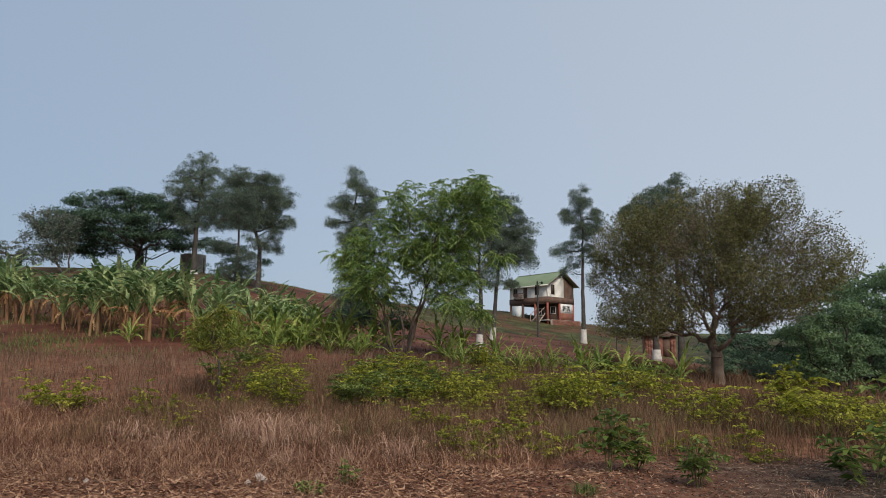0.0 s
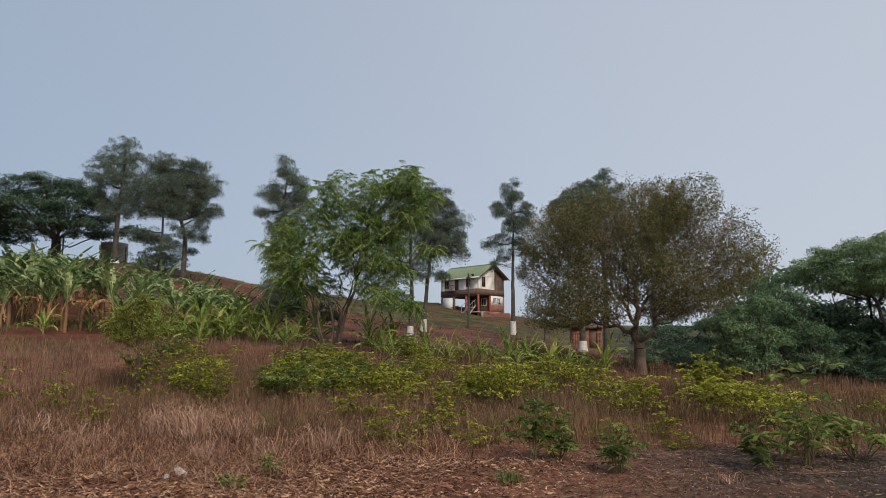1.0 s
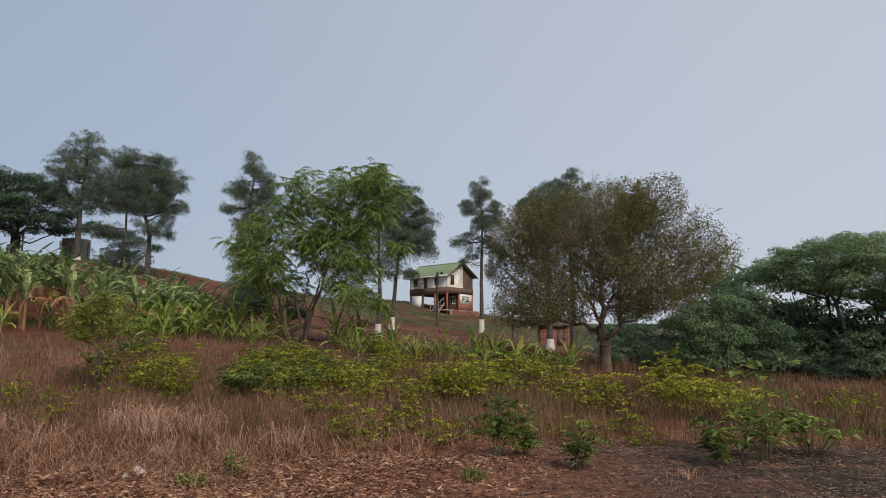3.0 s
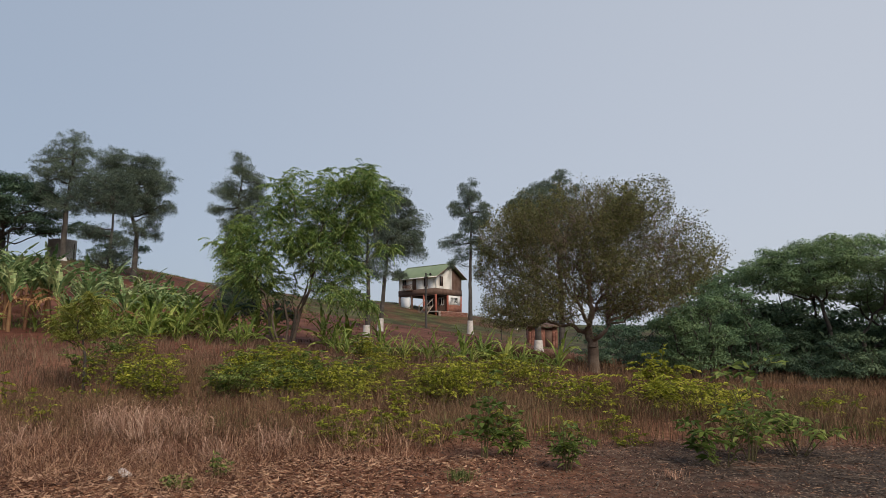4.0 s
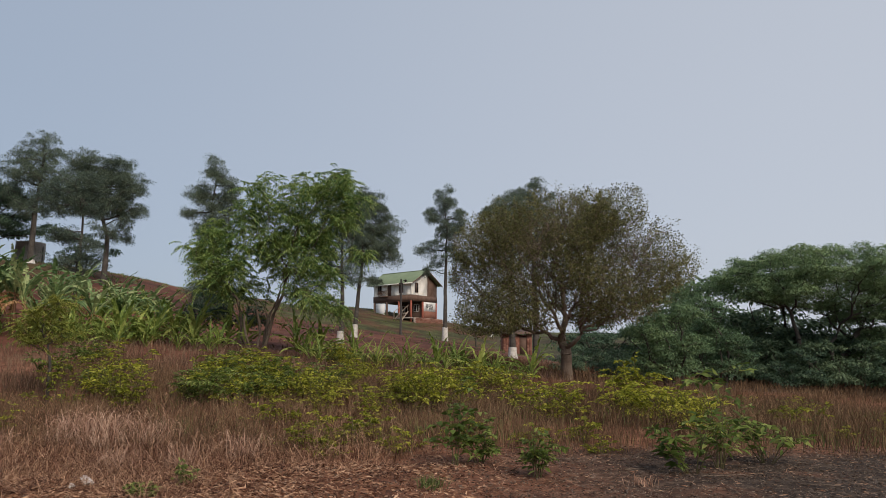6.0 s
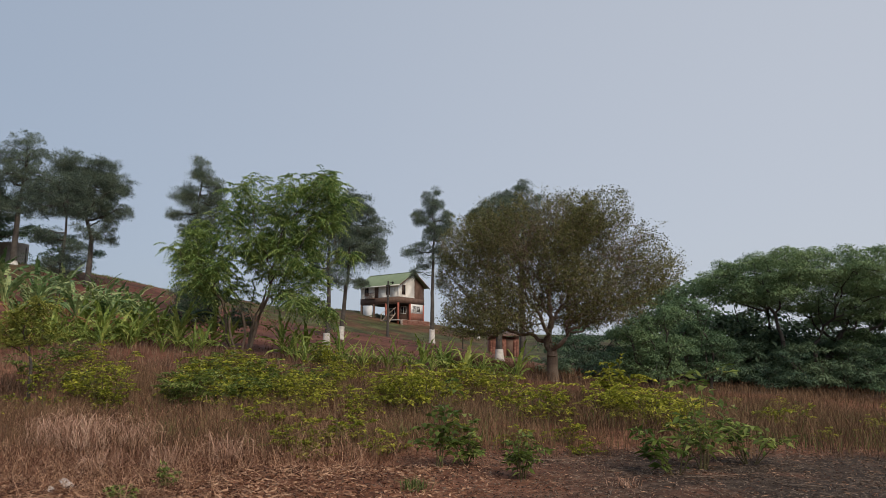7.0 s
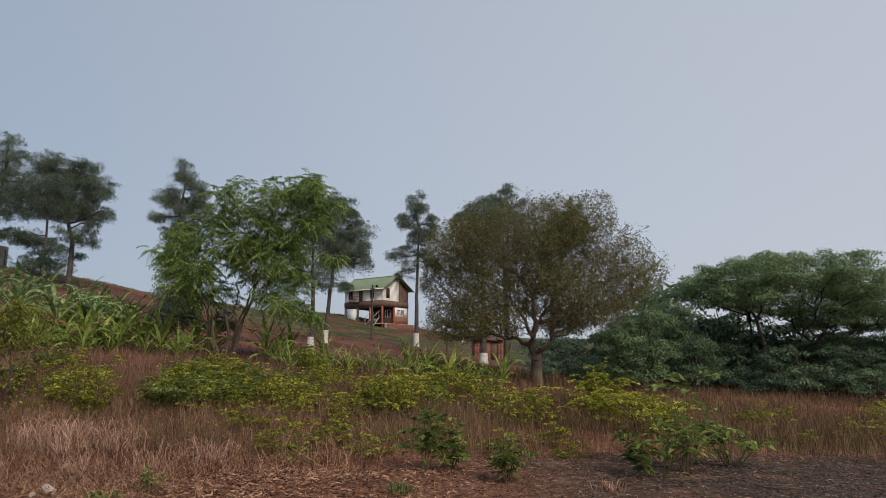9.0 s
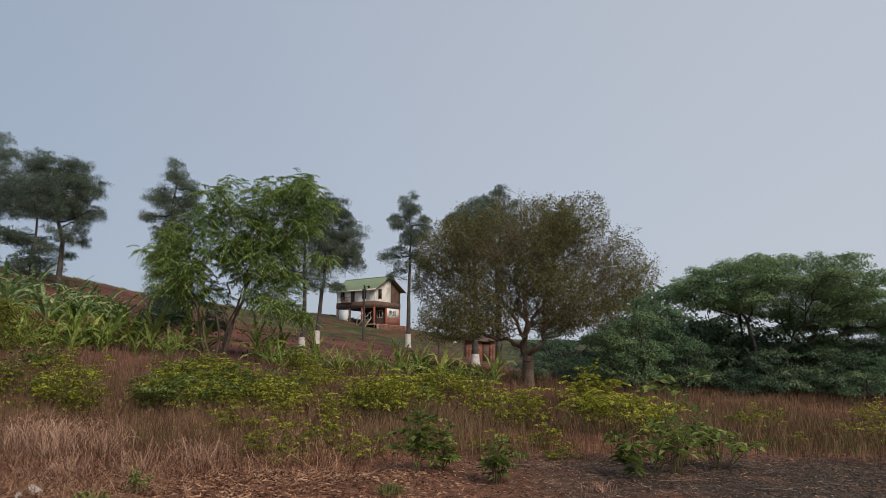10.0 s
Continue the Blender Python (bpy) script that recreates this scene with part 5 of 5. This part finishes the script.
G = "yellow-green shrubs in the dry field"
sh = [
    shrub("field_shrub", -2.2, 18.2, 0.9, 0.8, 1, M_SHRUB, "yellow-green leafy shrub in the dry field", group=G, stems=8, n=9, size=0.105),
    shrub("field_shrub", 0.2, 18.6, 0.75, 1.0, 2, M_SHRUB, "low spreading yellow-green shrub", group=G, stems=9, n=8, size=0.098),
    shrub("field_shrub", 2.4, 18.2, 1.0, 0.7, 3, M_SHRUB, "upright yellow-green shrub among dry stalks", group=G, stems=8, n=11, size=0.115),
    shrub("field_shrub", -1.3, 13.8, 0.42, 0.6, 4, M_SHRUB, "low trailing green shrub at the field edge", group=G, stems=8, n=9, size=0.09),
    shrub("field_shrub", -5.2, 17.2, 0.85, 0.9, 5, M_BROAD, "olive-green leafy shrub in the dry field", group=G, stems=9, n=11, size=0.10),
]


def belt(n, x0, x1, y0, y1, top, pick):
    """Shrubs in loose groups that together keep below one level, as the ground rises under them."""
    for _ in range(max(1, n // 3)):
        cx, cy = rb.uniform(x0, x1), rb.uniform(y0, y1)
        for _ in range(3):
            x, y = cx + rb.normal() * 0.45, cy + rb.normal() * 0.4
            s = np.clip((top - float(ground_z(x, y))) * rb.uniform(0.55, 1.2), 0.3, 1.05)
            copy_thing(sh[pick[rb.randint(0, len(pick))]], put(x, y, rb.uniform(0, 360), s, 0.02))


belt(33, -3.2, 2.6, 17.0, 20.5, 1.62, (0, 1, 2))
belt(9, -3.0, 2.4, 20.5, 23.0, 1.95, (0, 2))
belt(15, -9.0, -3.0, 16.6, 20.0, 1.8, (0, 1, 4))
belt(12, -11.0, -2.6, 20.0, 25.0, 2.6, (0, 4))
belt(12, -9.5, -3.5, 19.0, 22.5, 2.15, (0, 1, 4))
belt(15, 2.4, 5.8, 16.0, 19.5, 1.4, (0, 1, 2))
belt(24, 4.5, 13.0, 14.5, 23.0, 0.85, (1, 3, 4))
belt(12, 8.0, 18.0, 20.0, 28.0, 0.8, (1, 4))
# low ones nearer the track
for x, y, s in ((-0.3, 13.2, 0.9), (0.7, 14.2, 0.9), (-2.2, 14.6, 1.0), (-1.9, 13.4, 0.9), (-0.9, 14.3, 1.0), (1.9, 13.9, 0.8), (2.9, 14.3, 0.9), (3.1, 13.2, 0.6), (-1.6, 12.7, 0.7), (5.6, 14.8, 0.7), (-2.9, 15.6, 1.1), (8.6, 15.4, 0.6)):
    copy_thing(sh[3], put(x, y, rb.uniform(0, 360), s, 0.02))
# isolated bushes in the grass to the left
B = "bright bushes in the dry grass"
bu = shrub("grass_bush", -11.7, 16.0, 0.95, 0.75, 5, M_SHRUB, "bright green bush standing in dry grass", group=B, stems=9, size=0.115, n=12)
for x, y, s in ((-9.2, 15.6, 0.85), (-12.6, 16.4, 0.9), (-7.9, 14.2, 0.5)):
    copy_thing(bu, put(x, y, rb.uniform(0, 360), s, 0.0))
# broad-leaved plants at the edge of the track
shrub("broad_leaved_sapling", 0.52, 12.0, 1.45, 0.22, 10, M_BROAD, "young broad-leaved sapling with dark base leaves", "sapling", stems=5, n=5, size=0.17, aspect=0.55, start=0.15)
shrub("broad_leaved_sapling", 0.95, 12.2, 0.58, 0.42, 11, M_BROAD, "bushy low green plant beside the sapling", "plant", stems=7, n=7, size=0.13, aspect=0.42)
shrub("broad_leaved_sapling", 1.67, 10.9, 0.75, 0.26, 12, M_BROAD, "small upright green plant on bare soil", "plant", stems=7, n=7, size=0.12, aspect=0.36)
shrub("broad_leaved_bush", 4.1, 11.4, 0.80, 0.50, 13, M_BROAD, "large-leaved green bush at the track edge", "bush", stems=6, n=5, size=0.19, aspect=0.36, start=0.1)
shrub("broad_leaved_bush", 4.75, 12.0, 1.55, 0.60, 14, M_BROAD, "tall large-leaved green bush at the track edge", "bush", stems=8, n=4, size=0.20, aspect=0.36, start=0.25)
shrub("broad_leaved_bush", 5.7, 12.4, 0.90, 0.75, 15, M_BROAD, "leaning large-leaved bush at the track edge", "bush", stems=7, n=4, size=0.19, aspect=0.36, start=0.2)
shrub("vine_mound", 5.6, 19.6, 1.3, 0.85, 16, M_SHRUB, "arching bright green vine mound", "vine", stems=9, n=11, size=0.14, aspect=0.6)
shrub("trailing_vine", 8.8, 17.4, 0.6, 0.9, 17, M_SHRUB, "low trailing vine over dry stalks", "vine", stems=7, n=11, size=0.11)
shrub("low_weed", -3.45, 9.6, 0.16, 0.24, 18, M_BROAD, "flat green weed in leaf litter", "weed", stems=8, n=8, size=0.06, start=0.3)
shrub("low_weed", -3.2, 10.4, 0.30, 0.16, 19, M_BROAD, "small green weed in dry grass", "weed", stems=5, n=8, size=0.06)
# feathery sapling in the grass
tree("feathery_sapling", -8.6, 17.4, [(-0.16, 2.1, 0.5, 0.28), (-0.5, 1.75, 0.42, 0.25), (0.2, 2.35, 0.36, 0.22), (0.28, 1.75, 0.4, 0.25), (-0.26, 1.45, 0.4, 0.2)], 0.95, 0.034, M_SAP, M_BARK,
     "slim young tree with feathery olive-green leaves", "sapling", seed=60, style="feather", size=0.065, per=7, space=0.19, step=0.12, droop=0.7, tip=0.004, layers=1)
shrub("feathery_shrub", -6.6, 16.6, 1.3, 0.8, 21, M_SHRUB, "feathery yellow-green shrub beside the young tree", "shrub", stems=8, n=14, size=0.09, aspect=0.35, start=0.3)


# ---------------------------------------------------------------- grass, stalks, litter
def edge(x):
    """Where the trodden strip ends and the grass begins."""
    x = np.asarray(x, float)
    return 10.3 + 3.0 / (1 + np.exp(-(x + 1.9) / 0.6)) + 0.25 * np.sin(x * 2.1) + 0.2 * np.sin(x * 4.7 + 1)


def sown(n, x0, x1, y0, y1, rng, clumps=0.5, spread=0.25):
    """Random feet, partly gathered in clumps."""
    m = max(1, int(n / 14))
    cx, cy = rng.uniform(x0, x1, m), rng.uniform(y0, y1, m)
    k = rng.randint(0, m, n)
    free = rng.rand(n) > clumps
    x = np.where(free, rng.uniform(x0, x1, n), cx[k] + rng.normal(size=n) * spread)
    y = np.where(free, rng.uniform(y0, y1, n), cy[k] + rng.normal(size=n) * spread)
    return x, y


def grass(name, n, x0, x1, y0, y1, h, w, material, label, seed, lean=0.4, bend=0.5, clumps=0.6, keep=None, patch=0.0):
    rng = np.random.RandomState(seed)
    x, y = sown(n, x0, x1, y0, y1, rng, clumps)
    ok = np.ones(n, bool) if keep is None else keep(x, y, rng)
    if patch:
        v = np.sin(x * 0.9 + 1.3 * np.sin(y * 0.5)) + np.sin(y * 1.1 + x * 0.4) + rng.normal(size=n) * 0.7
        ok &= v > patch - 1.5
    x, y = x[ok], y[ok]
    k = len(x)
    c = np.c_[x, y, ground_z(x, y) - 0.03]
    b = Build()
    blades(b, c, rng.normal(size=(k, 2)) * lean, rng.uniform(h[0], h[1], k) * (0.75 + 0.25 * np.sin(x * 1.3) * np.sin(y * 0.9 + 1)), w * (0.8 + 0.03 * (y - 10).clip(0, 30)), rng, bend)
    ob = new(name, b.mesh(name, material))
    tagged(ob, label, "grass", kind="stuff")


def matted_straw():
    rng = np.random.RandomState(9)
    n = 21000
    x, y = sown(n, -13, 1, 8.2, 17, rng, 0.75, 0.3)
    v = np.sin(x * 0.9 + 1.3 * np.sin(y * 0.5)) + np.sin(y * 1.1 + x * 0.4) + rng.normal(size=n) * 0.9
    ok = (y > edge(x) - rng.uniform(0, 2.8, n)) & (x < -0.8 + rng.normal(size=n)) & (v > -1.0)
    x, y = x[ok], y[ok]
    k = len(x)
    a = rng.uniform(0, 2 * np.pi, k)
    r = rng.uniform(0.2, 1.0, k)
    b = Build()
    strands(b, np.c_[x, y, ground_z(x, y)], np.c_[np.cos(a), np.sin(a)] * r[:, None], rng.uniform(0.05, 0.42, k) * np.clip((y - 8.6) / 2.2, 0.12, 1), 0.008, rng, n=7)
    tagged(new("matted_straw", b.mesh("matted_straw", M_STRAW)), "matted straw lying over the dry grass", "grass", kind="stuff")


past = lambda x, y, r: y > edge(x) + r.uniform(-0.4, 0.6, len(x))
left = lambda x, y, r: (y > edge(x) + r.uniform(-0.9, 0.6, len(x))) & (x < -0.6 + r.normal(size=len(x)) * 1.2)
grass("dry_grass", 52000, -13, 3, 9.6, 18, (0.15, 0.5), 0.009, M_GRASS, "dry pinkish-brown tangled grass", 1, lean=0.7, bend=0.8, keep=left)
matted_straw()
grass("dry_stalks", 44000, -10, 14, 12.4, 22, (0.35, 0.9), 0.009, M_STALK, "upright dry brown stalks in the field", 2, lean=0.3, bend=0.4, keep=past)
grass("dry_grass", 34000, -26, 2, 16, 30, (0.3, 0.7), 0.010, M_BANK, "dry reddish grass on the left slope", 3, lean=0.3, bend=0.5, keep=lambda x, y, r: y < 27.6 - 3.4 / (1 + np.exp((x + 14) / 1.5)) + r.normal(size=len(x)) * 0.5)
grass("dry_stalks", 28000, 1, 30, 16, 40, (0.3, 0.75), 0.010, M_STALK, "dry brown stalks reaching to the trees", 4, lean=0.32, bend=0.4)
grass("field_weeds", 8000, -6, 14, 13.6, 22, (0.25, 0.6), 0.016, M_GREENGRASS, "green-yellow weeds among the stalks", 5, lean=0.35, bend=0.5, keep=past, patch=1.0)
grass("hill_grass", 9000, -34, -14, 24, 34, (0.15, 0.4), 0.02, M_GREENGRASS, "short green-brown grass on the bank", 6, lean=0.4, patch=1.2)


grass("hill_tufts", 2600, -30, 14, 27, 60, (0.08, 0.35), 0.022, M_STALK, "sparse dry tufts on the red slope", 7, lean=0.4, clumps=0.85)
grass("hill_tufts", 16000, -45, 14, 60, 124, (0.10, 0.35), 0.035, M_GREENGRASS, "thin short grass below the house", 8, lean=0.4, clumps=0.8, patch=1.0)


def tuft(x, y, n, h, spread, material, label, name, seed, lean=0.5, w=0.011, bend=0.9):
    rng = np.random.RandomState(seed)
    c = np.c_[rng.normal(size=(n, 2)) * spread * 0.35, np.full(n, -0.02)]
    b = Build()
    blades(b, c, rng.normal(size=(n, 2)) * lean, rng.uniform(0.6, 1.0, n) * h, w, rng, bend)
    ob = new(name, b.mesh(name, material))
    ob.matrix_basis = pose(x, y, float(ground_z(x, y)))
    tagged(ob, label, "grass tuft")


tuft(0.12, 10.2, 120, 0.26, 0.25, M_GREENGRASS, "small green grass tuft on bare soil", "grass_tuft", 1)


def tussock(x, y, n, h, reach, seed, label):
    """Pale straws that spring from one foot and arch over on all sides."""
    rng = np.random.RandomState(seed + 70)
    a, r = rng.uniform(0, 2 * np.pi, n), rng.uniform(0.25, 1.0, n) * reach
    b = Build()
    strands(b, np.c_[rng.normal(size=(n, 2)) * 0.12, np.full(n, -0.02)], np.c_[np.cos(a), np.sin(a)] * r[:, None], rng.uniform(0.5, 1.0, n) * h, 0.012, rng, n=8)
    ob = new("grass_tussock", b.mesh("grass_tussock", M_PALE))
    ob.matrix_basis = pose(x, y, float(ground_z(x, y)))
    tagged(ob, label, "grass tussock", "pale tussocks")


for i, (x, y, n, h, r) in enumerate(((-6.0, 13.1, 220, 0.75, 0.75), (-5.3, 12.7, 240, 0.85, 0.85), (-4.7, 13.2, 180, 0.7, 0.7), (-4.4, 11.3, 90, 0.55, 0.5), (-2.9, 12.4, 110, 0.6, 0.55), (-7.0, 12.2, 120, 0.5, 0.6),
                                     (-3.6, 11.6, 80, 0.5, 0.45), (-8.2, 13.0, 120, 0.55, 0.6))):
    tussock(x, y, n, h, r, i, "pale arching tussock of dry grass")
tuft(3.0, 10.3, 40, 0.22, 0.25, M_PALE, "small straw-coloured grass tuft on bare soil", "grass_tuft", 6, lean=0.6)


def litter(name, n, x0, x1, y0, y1, size, material, label, seed, keep, slim=0.4):
    rng = np.random.RandomState(seed)
    x, y = rng.uniform(x0, x1, n), rng.uniform(y0, y1, n)
    ok = keep(x, y, rng)
    x, y = x[ok], y[ok]
    k = len(x)
    c = np.c_[x, y, ground_z(x, y) + rng.uniform(0.0, 0.035, k)]
    a = rng.uniform(0, 2 * np.pi, k)
    d = np.c_[np.cos(a), np.sin(a), rng.normal(size=k) * 0.25]
    b = Build()
    leaves(b, c, d, rng.uniform(0.5, 1.6, k) * size, rng.uniform(0.08, slim, k) * size, rng, 0.3)
    tagged(new(name, b.mesh(name, material)), label, "leaf litter", kind="stuff")


litter("leaf_litter", 52000, -10, 1.5, 7.5, 12.4, 0.095, M_LITTER, "dry brown leaves and straw strewn on the ground", 1,
       lambda x, y, r: (y > 7.7 + r.normal(size=len(x)) * 0.3) & (x < -0.5 + r.normal(size=len(x)) * 1.1), slim=0.3)
litter("straw_litter", 20000, -6, 10, 7.5, 14, 0.078, M_LITTER, "scattered straw and small dry leaves on bare soil", 2, lambda x, y, r: r.rand(len(x)) < 0.75 - 0.4 / (1 + np.exp(-(x - 2.8) / 0.6)), slim=0.12)


litter("soil_debris", 46000, -4, 10, 7.5, 14, 0.048, M_DEBRIS, "dark fine plant debris on trodden soil", 3, lambda x, y, r: r.rand(len(x)) < 0.2 + 0.75 / (1 + np.exp(-(x - 0.8) / 0.8)), slim=0.3)


def clods():
    rng = np.random.RandomState(12)
    n = 4500
    x, y = sown(n, -10, 10, 7.5, 14, rng, 0.6, 0.35)
    s = 0.006 + 0.016 * rng.rand(n) ** 3
    c = np.c_[x, y, ground_z(x, y) + s * 0.2]
    cube = np.array([(i, j, k) for i in (-1, 1) for j in (-1, 1) for k in (-1, 1)], float)
    v = c[:, None] + cube[None] * s[:, None, None] * rng.uniform(0.4, 1.2, (n, 8, 3))
    f = np.array([(0, 1, 3, 2), (4, 6, 7, 5), (0, 4, 5, 1), (2, 3, 7, 6), (0, 2, 6, 4), (1, 5, 7, 3)])
    b = Build()
    b.add(v.reshape(-1, 3), (np.arange(n)[:, None, None] * 8 + f[None]).reshape(-1, 4))
    tagged(new("soil_clods", b.mesh("soil_clods", M_CLOD)), "small crumbs of brown soil on the track", "soil", kind="stuff")


clods()


# ---------------------------------------------------------------- stones and sticks
def stone(x, y, s, seed, label):
    rng = np.random.RandomState(seed)
    bm = bmesh.new()
    bmesh.ops.create_icosphere(bm, subdivisions=3, radius=1.0)
    dirs = [(Vector(unit(rng.normal(size=3))), rng.uniform(0.55, 0.9)) for _ in range(10)]
    for v in bm.verts:
        for d, k in dirs:
            e = v.co.dot(d) - k
            if e > 0:
                v.co -= d * e
        v.co = Vector((v.co.x * s, v.co.y * s * 0.8, v.co.z * s * 0.75))
    me = bpy.data.meshes.new("stone")
    bm.to_mesh(me)
    bm.free()
    me.materials.append(M_ROCK)
    ob = new("stone", me)
    ob.matrix_basis = pose(x, y, float(ground_z(x, y)) + s * 0.4, 10, 20, seed * 40)
    tagged(ob, label, "stone")


stone(-4.36, 10.1, 0.115, 1, "pale angular stone lying in dry leaves")
stone(-4.40, 9.75, 0.06, 2, "small pale stone in dry leaves")
stone(-6.9, 9.9, 0.06, 3, "small pale stone in dry leaves")
stone(-7.2, 9.95, 0.05, 4, "small pale stone in dry leaves")


def stick(x, y, length, turn, seed, label="dry fallen stick on the soil"):
    rng = np.random.RandomState(seed)
    b = Build()
    p = curve([-length / 2, 0, 0.015], [length / 2, 0, 0.02], 8, rng, wob=0.05)
    p[:, 2] = np.abs(p[:, 2]) * 0.3 + 0.015
    tube(b, p, np.linspace(0.010, 0.004, 8), 5)
    ob = new("stick", b.mesh("stick", M_TWIGGY))
    ob.matrix_basis = pose(x, y, float(ground_z(x, y)), 0, 0, turn)
    tagged(ob, label, "stick", "fallen sticks")


for i, (x, y, n, a) in enumerate(((-6.2, 9.9, 1.1, 12), (3.35, 11.7, 0.5, 20), (4.4, 10.9, 0.7, 0), (-3.4, 9.3, 0.6, 15), (-1.5, 9.4, 0.5, 140), (2.6, 9.6, 0.6, 70), (0.9, 9.3, 0.4, 30), (2.4, 12.6, 0.7, 2), (5.4, 10.2, 0.5, 160))):
    stick(x, y, n, a, i)
